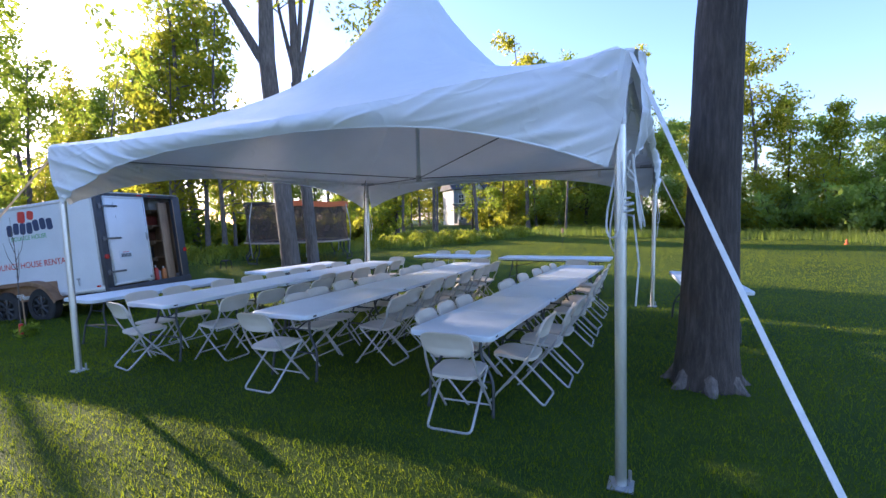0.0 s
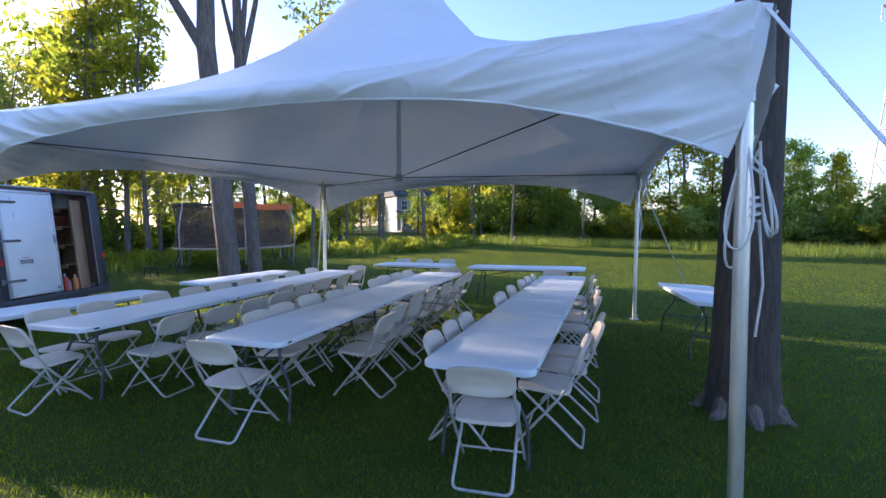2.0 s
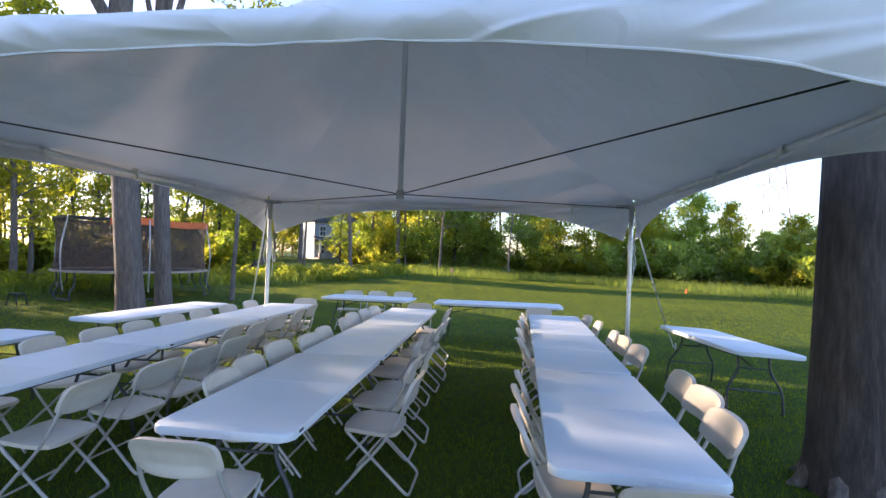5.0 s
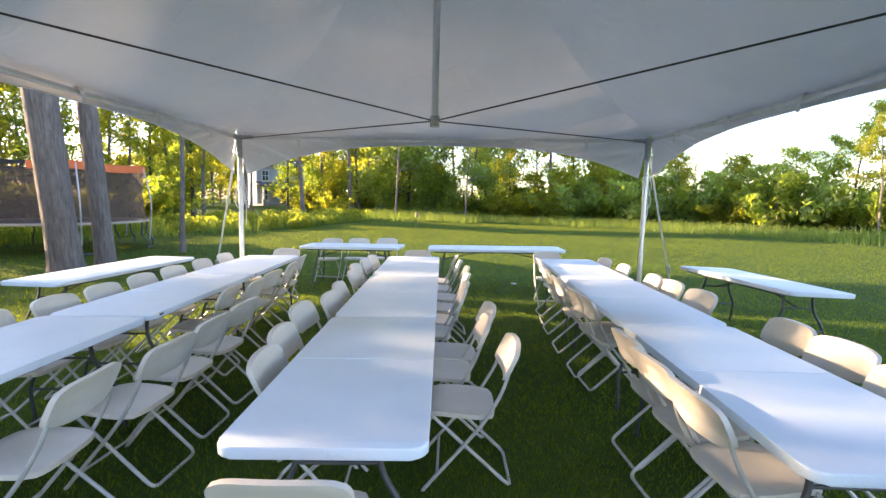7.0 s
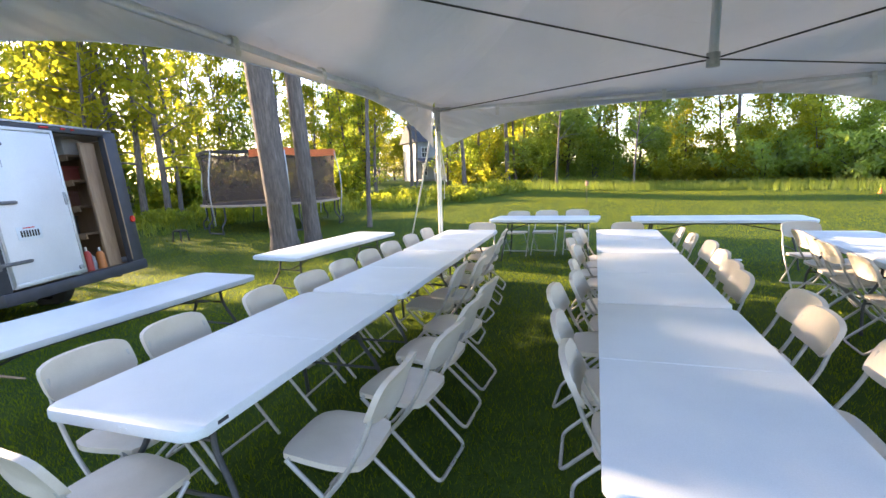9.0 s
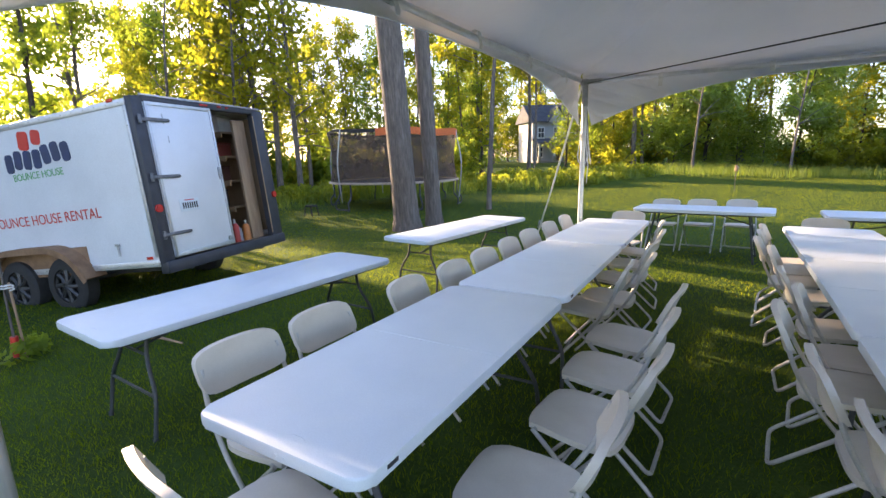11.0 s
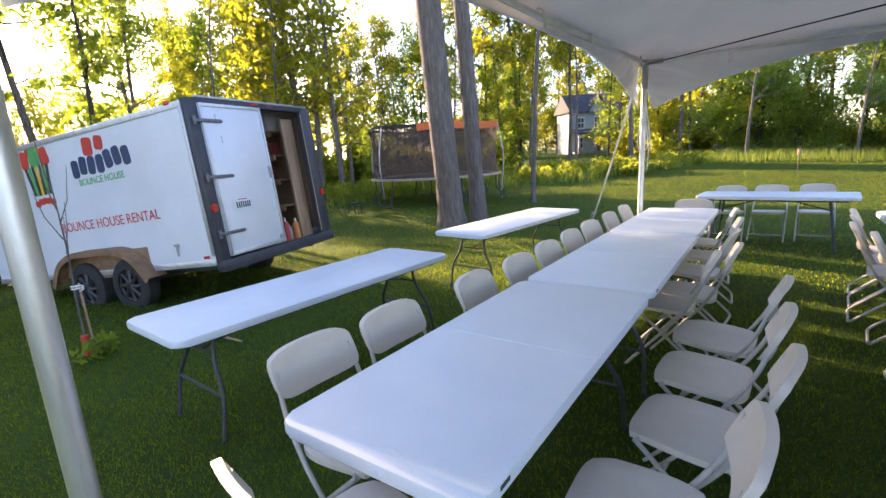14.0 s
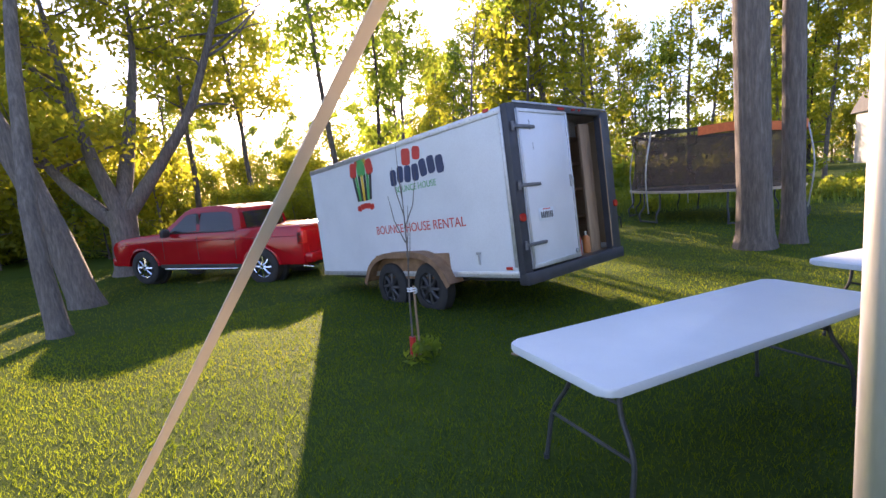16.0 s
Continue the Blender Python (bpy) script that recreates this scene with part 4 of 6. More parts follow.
    rng = random.Random(4)

    def badge(name, x, z, w, h, turn, mat, label, r=0.03):
        """A flat rounded shape on the side sheet."""
        bm = slab(round_rect(w, h, min(r, w * 0.45, h * 0.45), 4), -0.002, 0.002)
        bm.transform(Matrix.Translation((x, ys, z)) @ Matrix.Rotation(radians(turn), 4, "Y") @ Matrix.Rotation(radians(90), 4, "X"))
        part(name, bm, mat, t, label)
    for k in range(2):
        badge("brand_block", 1.86 - k * 0.24, 1.70 + 0.015 * k, 0.20 - 0.03 * k, 0.23 - 0.05 * k, rng.uniform(-14, 14), RED_PAINT, "red brand shape", 0.05)
    for k in range(7):
        badge("brand_block", 2.22 - k * 0.178, 1.45 + 0.018 * k * 0.5 + 0.02 * math.sin(k * 1.7), 0.150, 0.235, rng.uniform(-10, 10), BLUE_PAINT, "dark blue brand shape", 0.05)
    cx, cz = 3.08, 1.45
    # three peaked towers over a tapering body of upright stripes on a curved red foot
    for dx, dz, w, h, turn, mt in ((-0.24, 0.27, 0.20, 0.24, 12, RED_PAINT), (0.0, 0.30, 0.24, 0.30, 0, GREEN_PAINT), (0.24, 0.27, 0.20, 0.24, -12, RED_PAINT),
                                   (-0.12, 0.40, 0.09, 0.16, 6, YELLOW_PAINT), (0.12, 0.40, 0.09, 0.16, -6, RED_PAINT)):
        badge("logo_shape", cx + dx, cz + dz, w, h, turn, mt, "coloured logo shape", 0.06)
    for k, mt in enumerate((BLACK_PAINT, GREEN_PAINT, BLACK_PAINT, YELLOW_PAINT, BLACK_PAINT, GREEN_PAINT, BLACK_PAINT)):
        u = (k - 3) / 3
        badge("logo_shape", cx + u * 0.22, cz - 0.03, 0.062, 0.42, u * 11, mt, "coloured logo shape", 0.02)
    for k in range(5):
        u = (k - 2) / 2
        badge("logo_shape", cx + u * 0.19, cz - 0.33 + 0.03 * (1 - u * u) - 0.02, 0.12, 0.085, -u * 14, RED_PAINT, "coloured logo shape", 0.03)
    return t, m


trailer, TRAILER_M = build_trailer()


def build_load():
    """What stands inside the open trailer door."""
    def at(x, y, z):
        return TRAILER_M @ Matrix.Translation((x, y, z))
    wood = surface("weathered_timber", (0.22, 0.14, 0.085), (0.42, 0.29, 0.18), 0.85, 7, 60, 0, 0.5, (1, 1, 0.15))
    post = tagged(part("timber_plank", boxed((0, 0, 0.89), (0.045, 0.26, 1.78), 0.006), wood, None), "wide bare timber plank standing inside the trailer", "plank")
    post.matrix_world = at(0.13, -0.79, 0.046)
    colours = [("white_jug", (0.7, 0.7, 0.68)), ("blue_can", (0.05, 0.10, 0.25)), ("red_can", (0.5, 0.05, 0.03)), ("grey_bottle", (0.3, 0.31, 0.33)), ("orange_bottle", (0.6, 0.2, 0.04))]
    for k, (nm, c) in enumerate(colours):
        h, r = 0.26 + 0.04 * (k % 3), 0.055 + 0.012 * (k % 2)
        mt = surface(nm + "_paint", tuple(v * 0.8 for v in c), c, 0.45, 10, 90)
        j = tagged(thing(nm, at(0.13 + 0.07 * (k % 2), -0.10 - 0.115 * k, 0.047)), nm.replace("_", " ") + " standing on the trailer floor", nm.split("_")[1], "cans in the trailer")
        part("body", tubed([(0, 0, 0), (0, 0, h * 0.7), (0, 0, h * 0.82)], [r, r, r * 0.5], 14), mt, j)
        part("cap", tubed([(0, 0, h * 0.82), (0, 0, h)], r * 0.36, 10), STEEL, j)
    boxes = [(1.69, 0.42, 0.24, (0.62, 0.63, 0.62)), (1.335, 0.36, 0.2, (0.35, 0.08, 0.06)), (0.965, 0.4, 0.22, (0.25, 0.12, 0.09)), (0.565, 0.38, 0.25, (0.10, 0.10, 0.12))]
    for k, (z, w, h, c) in enumerate(boxes):
        mt = surface("bin_paint_%d" % k, tuple(v * 0.8 for v in c), c, 0.6, 6, 60)
        b = tagged(thing("storage_bin", at(0.62 + 0.12 * k, -0.88, z)), "storage bin on a plywood shelf inside the trailer", "bin", "bins in the trailer")
        part("body", boxed((0, 0, h / 2), (w, 0.36, h), 0.02), mt, b)
        part("lid", boxed((0, 0, h + 0.012), (w + 0.02, 0.38, 0.024), 0.006), mt, b)
    coil = thing("hose_coil", at(0.72, -0.60, 1.05), "red-orange hose hung in a coil on a shelf post", "hose")
    pts = [(0.012 * math.sin(a * 3), 0.13 * math.cos(a), 0.17 * math.sin(a) + 0.002 * a) for a in np.linspace(0, 25, 120)]
    part("hose", tubed(pts, 0.011, 6), ORANGE, coil)


build_load()


# ---- trees and undergrowth ----
def limb(rng, a, d, length, r0, r1, n=6, droop=0.0, wig=0.12):
    """A crooked tapering limb: its points and radii."""
    pts, rs, p, d = [], [], Vector(a), Vector(d).normalized()
    for i in range(n + 1):
        pts.append(p.copy())
        rs.append(r0 + (r1 - r0) * i / n)
        d = (d + Vector((rng.uniform(-wig, wig), rng.uniform(-wig, wig), rng.uniform(-wig, wig) - droop))).normalized()
        p += d * length / n
    return pts, rs


def leaf_cloud(rng, blobs, count, size, flat=0.15):
    """Leaves as small bent cards, thick round the twig ends."""
    blobs = np.array(blobs)
    pick = rng.integers(0, len(blobs), count)
    c, r = blobs[pick, :3], blobs[pick, 3:4]
    d = rng.normal(size=(count, 3))
    d /= np.linalg.norm(d, axis=1, keepdims=True)
    p = c + d * r * rng.uniform(0.15, 1.0, (count, 1)) ** 0.6 * np.array([1, 1, 0.8])
    s = rng.uniform(size[0], size[1], (count, 1))
    n = rng.normal(size=(count, 3)) * np.array([1, 1, 0.7]) + np.array([0, 0, flat])
    n /= np.linalg.norm(n, axis=1, keepdims=True)
    u = np.cross(n, rng.normal(size=(count, 3)))
    u /= np.linalg.norm(u, axis=1, keepdims=True)
    w = np.cross(n, u)
    tip, mid = u * s, w * s * 0.42
    v = np.stack([p - tip, p + mid - n * s * 0.12, p + tip * 0.9 - n * s * 0.25, p - mid - n * s * 0.12], 1).reshape(-1, 3)
    return v, np.arange(count * 4).reshape(-1, 4)


def make_tree(seed, height, r, crown_from, spread, leaves, size, leaf_mat, bark, label, fork=0.0, lean=(0, 0), group="", arms=(), flare=1.35, limbs=14, clump=1.0, bare=0.0, sides=12, clear=99.0, bole=2.0, arm_r=(0.62,)):
    rng, nr = random.Random(seed), np.random.default_rng(seed)
    t = thing("tree", None, label, "tree", group)
    bm = bmesh.new()
    stems = [((0, 0, 0), Vector((lean[0], lean[1], 1)), height, r)]
    if fork:
        h = height * fork
        base = [(lean[0] * h * k, lean[1] * h * k, h * k) for k in (0, 0.04, 0.12, 0.3, 0.6, 1)]
        tube(bm, [(x, y, z - 0.06) for x, y, z in base], [r * flare * 1.25, r * flare, r * 1.08, r, r * 0.95, r * 0.95], sides)
        a = rng.uniform(0, 6.28)
        top = Vector(base[-1])
        stems = [(top - Vector((0, 0, 0.15)), Vector((math.cos(a + k * 2.4) * (0.30 if k else 0.12), math.sin(a + k * 2.4) * (0.30 if k else 0.12), 1)), height - h, r * (0.72 if not k else 0.52)) for k in range(3)]
    if arms:
        tube(bm, [(0, 0, -0.1), (0, 0, 0.25), (0, 0, 0.9), (0, 0, bole * 0.55), (0, 0, bole)], [r * 1.45, r * 1.12, r, r * 0.98, r * (1.05 if bole < 3 else 0.86)], sides)
        stems = [None] * len(arms)
    blobs = []
    for si, stem in enumerate(stems):
        if arms:
            pts = rounded(arms[si], 1.2, 4)
            rs = [r * arm_r[si % len(arm_r)] * (1 - 0.82 * i / (len(pts) - 1)) for i in range(len(pts))]
        else:
            pts = None
            o, d, ln, r0 = stem
        if pts is None:
            pts, rs = limb(rng, o, d, ln, r0, r0 * 0.16, 10, 0, 0.07 if not fork else 0.10)
        if not fork and not arms:
            rs[0] = r0 * flare
            pts[0] = pts[0] + Vector((0, 0, -0.08))
            pts.insert(1, pts[0].lerp(pts[1], 0.25))
            rs.insert(1, r0 * 1.08)
        tube(bm, pts, rs, sides)
        for k in range(max(3, limbs // len(stems))):
            f = crown_from + (0.98 - crown_from) * (k + rng.random()) / max(3, limbs // len(stems)) if not (fork or arms) else rng.uniform(0.30 if bole > 3 else 0.50, 1.0)
            x = f * (len(pts) - 1)
            i = min(int(x), len(pts) - 2)
            at = pts[i].lerp(pts[i + 1], x - i)
            a = rng.uniform(0, 6.28)
            rise = rng.uniform(0.1, 0.8) if bole < 3 else rng.uniform(0.5, 1.5)
            reach = spread * rng.uniform(0.55, 1.1) * (1.15 - 0.75 * max(0, (f - crown_from) / (1 - crown_from + 1e-6)) ** 1.5)
            lp, lr = limb(rng, at, (math.cos(a), math.sin(a), rise), reach, max(0.012, rs[i] * 0.42), 0.008, 5, 0.02, 0.22)
            tube(bm, lp, lr, 6)
            for j in (2, 3, 4, 5):
                if rng.random() < bare or lp[j].y > clear:
                    continue
                blobs.append((*lp[j], clump * rng.uniform(0.5, 1.05)))
                if rng.random() < 0.7:
                    q, qr = limb(rng, lp[j], (rng.uniform(-1, 1), rng.uniform(-1, 1), rng.uniform(-0.2, 0.9)), reach * 0.35, 0.010, 0.004, 3, 0, 0.3)
                    tube(bm, q, qr, 4)
                    blobs.append((*q[-1], clump * rng.uniform(0.45, 0.95)))
    part("trunk", bm, bark, t)
    if leaves and blobs:
        v, f = leaf_cloud(nr, blobs, leaves, size)
        sheet("crown", v, f, leaf_mat, t)
    return t


def make_bush(seed, w, h, leaves, size, mat, label, group="shrubs"):
    rng, nr = random.Random(seed), np.random.default_rng(seed)
    t = thing("shrub", None, label, "shrub", group)
    bm, blobs = bmesh.new(), []
    for k in range(11):
        a = rng.uniform(0, 6.28)
        lp, lr = limb(rng, (rng.uniform(-0.2, 0.2), rng.uniform(-0.2, 0.2), 0), (math.cos(a) * rng.uniform(0.1, 1.1), math.sin(a) * rng.uniform(0.1, 1.1), 1), h * rng.uniform(0.6, 1.0), 0.03, 0.006, 6, 0.02, 0.2)
        tube(bm, lp, lr, 5)
        blobs += [(p.x * w / h * 1.3, p.y * w / h * 1.3, p.z, rng.uniform(0.25, 0.5) * h * 0.42) for p in lp[1:]]
    part("twig_frame", bm, BARK_DARK, t)
    v, f = leaf_cloud(nr, blobs, leaves, size)
    sheet("foliage", v, f, mat, t)
    return t


def plant(proto, places):
    """Sets copies of a plant; the first place takes the plant itself."""
    for k, (x, y, turn, s, *tilt) in enumerate(places):
        m = pose(x, y, gz(x, y) - 0.02, *(tilt or (0, 0)), turn)
        if k == 0:
            proto.matrix_basis = m @ Matrix.Diagonal((s, s, s, 1))
        else:
            ob = copy_thing(proto, m)
            ob.scale = (s, s, s)


def on_arc(rng, n, pts, depth):
    """Places strewn behind a line of points, up to depth metres beyond it as seen from the tent."""
    pts = [Vector(p) for p in pts]
    out = []
    lens = [(b - a).length for a, b in zip(pts, pts[1:])]
    for k in range(n):
        d = (k + rng.random()) / n * sum(lens)
        for a, b, l in zip(pts, pts[1:], lens):
            if d <= l:
                p = a.lerp(b, d / l)
                break
            d -= l
        p = p + p.normalized() * depth * rng.random() ** 1.3
        out.append((p.x, p.y, rng.uniform(0, 360), rng.uniform(0.8, 1.2)))
    return out


STRIPS = (5.5, 21.2)


def along_sun(p):
    """Metres by which the low sun's line through a place passes north of the tent's middle."""
    return p[1] + 0.263 * p[0]


def sunlane(p):
    """Gaps in the wood, in line with the low sun, that let it reach the far lawn."""
    c = along_sun(p)
    return p[0] < -8 and 2.2 < c < 30 and all(abs(c - q) > 1.1 for q in STRIPS)


def near_trees():
    t = make_tree(21, 17, 0.25, 0.42, 3.4, 5000, (0.07, 0.13), LEAF, BARK_DARK, "tall dark-barked tree with roots flaring into the lawn", flare=1.3, limbs=16, lean=(0.075, 0.01), sides=22)
    plant(t, [(3.615, -0.88, 0, 1)])
    bm = bmesh.new()
    for k in range(7):
        a = k * 0.9 + 0.3
        d = Vector((math.cos(a), math.sin(a), 0))
        tube(bm, [d * 0.16 + Vector((0, 0, 0.26)), d * 0.25 + Vector((0, 0, 0.10)), d * 0.34 + Vector((0, 0, 0.02)), d * 0.44 + Vector((0, 0, -0.04))], [0.08, 0.075, 0.05, 0.03], 8)
    part("root_flare", bm, BARK, t, "pale flaring roots")
    arms = ([(0, 0, 5.6), (0.20, 0.05, 7.6), (0.45, 0.20, 10.4), (0.70, 0.10, 16.5)], [(0, 0, 5.4), (-0.55, -0.32, 6.7), (-1.35, -0.85, 8.6), (-2.1, -1.35, 11.2), (-2.4, -1.3, 14.5)], [(0.2, 0.05, 7.6), (-0.1, 0.7, 9.2), (-0.2, 1.3, 12.5)])
    t = make_tree(22, 17, 0.236, 0.36, 2.3, 5200, (0.07, 0.13), LEAF, BARK, "tall grey-barked tree standing beside a thinner one", arms=arms, bole=5.8, arm_r=(0.84, 0.5, 0.4), limbs=42, clump=0.8, bare=0.25, sides=20)
    plant(t, [(-7.78, 5.48, 0, 1.19, 6.0, 0.5)])
    arms = ([(0, 0, 4.9), (0.10, 0.05, 7.5), (0.12, 0.10, 10.5), (0.3, 0.1, 15.0)], [(0, 0, 5.0), (0.45, 0.25, 6.8), (1.0, 0.6, 9.4), (1.5, 0.9, 12.5)], [(0, 0, 5.2), (0.30, 0.12, 7.0), (0.55, 0.35, 10.0), (0.8, 0.5, 13.5)], [(0, 0, 5.4), (-0.25, -0.15, 7.2), (-0.35, -0.25, 10.5)])
    t = make_tree(23, 15.5, 0.155, 0.42, 1.5, 2400, (0.06, 0.12), LEAF, BARK, "slender grey tree forking into a fan of thin stems", arms=arms, bole=5.2, arm_r=(0.75, 0.5, 0.45, 0.4), limbs=44, clump=0.7, bare=0.4, sides=14)
    plant(t, [(-7.50, 6.22, 0, 1.19, 5.0, 0.5)])
    t = make_tree(24, 9, 0.065, 0.55, 1.6, 900, (0.06, 0.12), LEAF_GOLD, BARK, "thin straight young tree on the lawn's edge", limbs=9, clump=0.7)
    plant(t, [(-7.45, 9.15, 0, 1.15, 4.0, 0)])
    # the leaning thin trunk, the thick trunk and the forked tree beyond the truck
    t = make_tree(25, 10, 0.14, 0.6, 2.4, 2200, (0.07, 0.13), LEAF, BARK, "leaning slim tree on the shaded lawn", lean=(-0.06, -0.16), limbs=12, clump=0.9)
    plant(t, [(-11.5, -5.75, 0, 1)])
    t = make_tree(26, 14, 0.26, 0.5, 4.2, 5200, (0.08, 0.15), LEAF, BARK, "thick-trunked tree leaning over the truck", lean=(-0.03, -0.15), limbs=18, clump=1.1)
    plant(t, [(-14.4, -5.9, 0, 1)])
    arms = ([(0, 0, 1.8), (0.1, -0.5, 3.4), (0.2, -0.9, 6.2), (0.0, -1.4, 10.5)], [(0, 0.05, 1.7), (0, 0.9, 2.9), (0.1, 2.2, 4.8), (0, 3.4, 8.2), (0, 3.8, 11)],
            [(0, 0, 1.9), (-0.6, 0.4, 4.0), (-1.0, 0.9, 7.0), (-1.2, 0.8, 11)], [(0, -0.1, 1.5), (-0.3, -1.6, 3.2), (-0.4, -2.8, 6.0)])
    t = make_tree(27, 14, 0.38, 0.30, 4.4, 12500, (0.08, 0.16), LEAF_GOLD, BARK, "old tree forking into heavy limbs behind the truck", arms=arms, limbs=48, clump=1.25, clear=2.2)
    plant(t, [(-19.9, -5.75, 0, 1)])


def woods():
    rng = random.Random(5)
    kinds = [
        make_tree(31, 12, 0.13, 0.30, 2.6, 3800, (0.10, 0.20), LEAF, BARK_DARK, "green woodland tree with a thin dark trunk", group="woodland trees", limbs=15, sides=8),
        make_tree(32, 13.5, 0.16, 0.46, 3.0, 4200, (0.10, 0.20), LEAF_GOLD, BARK, "sunlit yellow-green woodland tree with a grey trunk", group="woodland trees", limbs=15, sides=8),
        make_tree(33, 10, 0.10, 0.25, 2.3, 3400, (0.10, 0.19), LEAF_GOLD, BARK_DARK, "slim woodland tree with yellow-green leaves", group="woodland trees", limbs=14, sides=8),
        make_tree(34, 14, 0.17, 0.45, 3.0, 2800, (0.10, 0.19), LEAF, BARK, "tall thinly leaved woodland tree", group="woodland trees", limbs=14, bare=0.3, sides=8),
        make_tree(35, 9, 0.12, 0.18, 3.0, 5600, (0.11, 0.21), LEAF_DEEP, BARK_DARK, "dense dark green tree at the wood's edge", group="woodland trees", limbs=18, clump=1.3, sides=8),
    ]
    west = [(-27, -16, 0), (-25.5, -9, 0)]
    west2 = [(-24, 5.5, 0), (-19, 12, 0), (-15.5, 17, 0)]
    north = [(-15, 18, 0), (-12, 26, 0), (-6, 33, 0), (4, 36, 0)]
    east = [(4, 36, 0), (12, 33, 0), (19, 27, 0), (26, 19, 0), (30, 11, 0)]
    sets = [[], [], [], [], []]
    for line, n, depth, mix_ in ((west, 6, 4, (1, 1, 2, 3)), (west2, 7, 6, (1, 3, 3)), (north, 22, 8, (0, 0, 1, 2, 3, 4)), (east, 26, 11, (0, 4, 2, 4, 2, 1))):
        for p in on_arc(rng, n, line, depth):
            # keep the view to the house open
            if line is north and abs(p[0] + 2 + 0.406 * p[1]) < 2.4 and p[1] > 18:
                continue
            if sunlane(p):
                continue
            kind = rng.choice(mix_)
            if line is north and p[0] < -11:
                kind = rng.choice((1, 3))
            if line is west2 and -0.7 < along_sun(p) < 2.2:
                continue
            if line is east and p[0] > 12.5 and p[1] < 2.2 * p[0]:
                p = (*p[:3], p[3] * 0.56)
            sets[kind].append(p)
    # a few trees stand thinly where the low sun comes through
    for x, y, s in ((-31, -4.5, 0.7), (-24, 2.3, 1.0), (-27, 6.6, 0.85), (-31, 8.5, 0.9)):
        sets[3].append((x, y, rng.uniform(0, 360), s))
    # tall bare-stemmed trees before the far house
    sets[1] += [(-12.5, 25.2, 80, 0.9), (-8.4, 23.6, 10, 0.85)]
    # made-up trees in the west, added so their crowns shade the front lawn
    sets[1] += [(-28.5, -1.0, 40, 0.92), (-29, -3.6, 130, 0.97), (-36, -0.8, 200, 1.2)]
    for x, y, s in ((-33, -9, 0.9),):
        sets[2].append((x, y, rng.uniform(0, 360), s))
    sets[0] += [(-56 + 0.5 * k + rng.uniform(-3, 3), -14 + 2.7 * k, rng.uniform(0, 360), rng.uniform(0.7, 0.9)) for k in range(18)]
    for proto, places in zip(kinds, sets):
        plant(proto, places)
    # young growth filling the wood below the crowns
    young = [
        make_tree(36, 5.0, 0.05, 0.10, 1.9, 2400, (0.08, 0.16), LEAF_GOLD, BARK, "young yellow-green tree leafy down to the ground", group="young trees", limbs=16, sides=6),
        make_tree(37, 4.2, 0.05, 0.08, 1.8, 2400, (0.08, 0.16), LEAF, BARK_DARK, "young green tree leafy down to the ground", group="young trees", limbs=16, sides=6),
    ]
    mid = make_tree(38, 7.5, 0.07, 0.16, 2.3, 1600, (0.09, 0.18), LEAF_GOLD, BARK, "slender sunlit tree with loose yellow-green leaves", group="young trees", limbs=17, clump=1.15, sides=6)
    band_ = [p for p in on_arc(rng, 8, [(-23.5, 5.0, 0), (-18.5, 12, 0), (-15, 18, 0)], 5) + on_arc(rng, 7, [(-14.5, 19, 0), (-12, 27, 0), (-9, 31, 0)], 5) + on_arc(rng, 9, [(-25, -16, 0), (-25, -6.5, 0)], 5) + [(-37 - 5 * rng.random(), -22 + 2.0 * k, rng.uniform(0, 360), rng.uniform(0.42, 0.58)) for k in range(17)] + [(-50 - 6 * rng.random(), -30 + 2.1 * k, rng.uniform(0, 360), rng.uniform(0.72, 1.0)) for k in range(24)] + [(-23, 11.5, 60, 1.0), (-26, 12.4, 20, 0.75)]]
    # the deeper wood, low enough to let the sun over it
    band_ += [(-34 + 0.42 * k + rng.uniform(-1.5, 1.5), 7 + 1.35 * k, rng.uniform(0, 360), rng.uniform(0.6, 0.8)) for k in range(14)]
    band_ += [(-44 + 0.30 * k + rng.uniform(-2, 2), 4 + 1.7 * k, rng.uniform(0, 360), rng.uniform(0.75, 1.0)) for k in range(16)]
    plant(mid, [p for p in band_ if (p[0] < -42 or not sunlane(p)) and not (-30 < p[0] < -15 and -0.7 < along_sun(p) < 2.2) and abs(p[0] + 2 + 0.406 * p[1]) > 2.4])
    far_row = [(-38 + 1.5 * k + rng.uniform(-0.6, 0.6), 57 + rng.uniform(-2, 4), rng.uniform(0, 360), rng.uniform(1.1, 1.4)) for k in range(25)]
    far_row += [(-24.5, 45, 30, 1.0), (-27, 43, 80, 1.1), (-23.4, 41, 200, 0.8), (-12.6, 44, 10, 1.0), (-13.6, 39.5, 150, 0.85), (-30, 46, 300, 1.1), (-21.8, 52, 60, 1.0)]
    far_row += [(-33 + 2.3 * k + rng.uniform(-0.7, 0.7), 41.5 + 0.8 * k + rng.uniform(-1.5, 1.5), rng.uniform(0, 360), rng.uniform(0.75, 1.0)) for k in range(4)]
    far_row += [(-12.4, 32.5, 20, 0.8), (-10.6, 36, 60, 0.95), (-11.0, 41.5, 95, 0.9), (-8.2, 45, 140, 1.1), (-21.5, 34.5, 170, 0.85)]
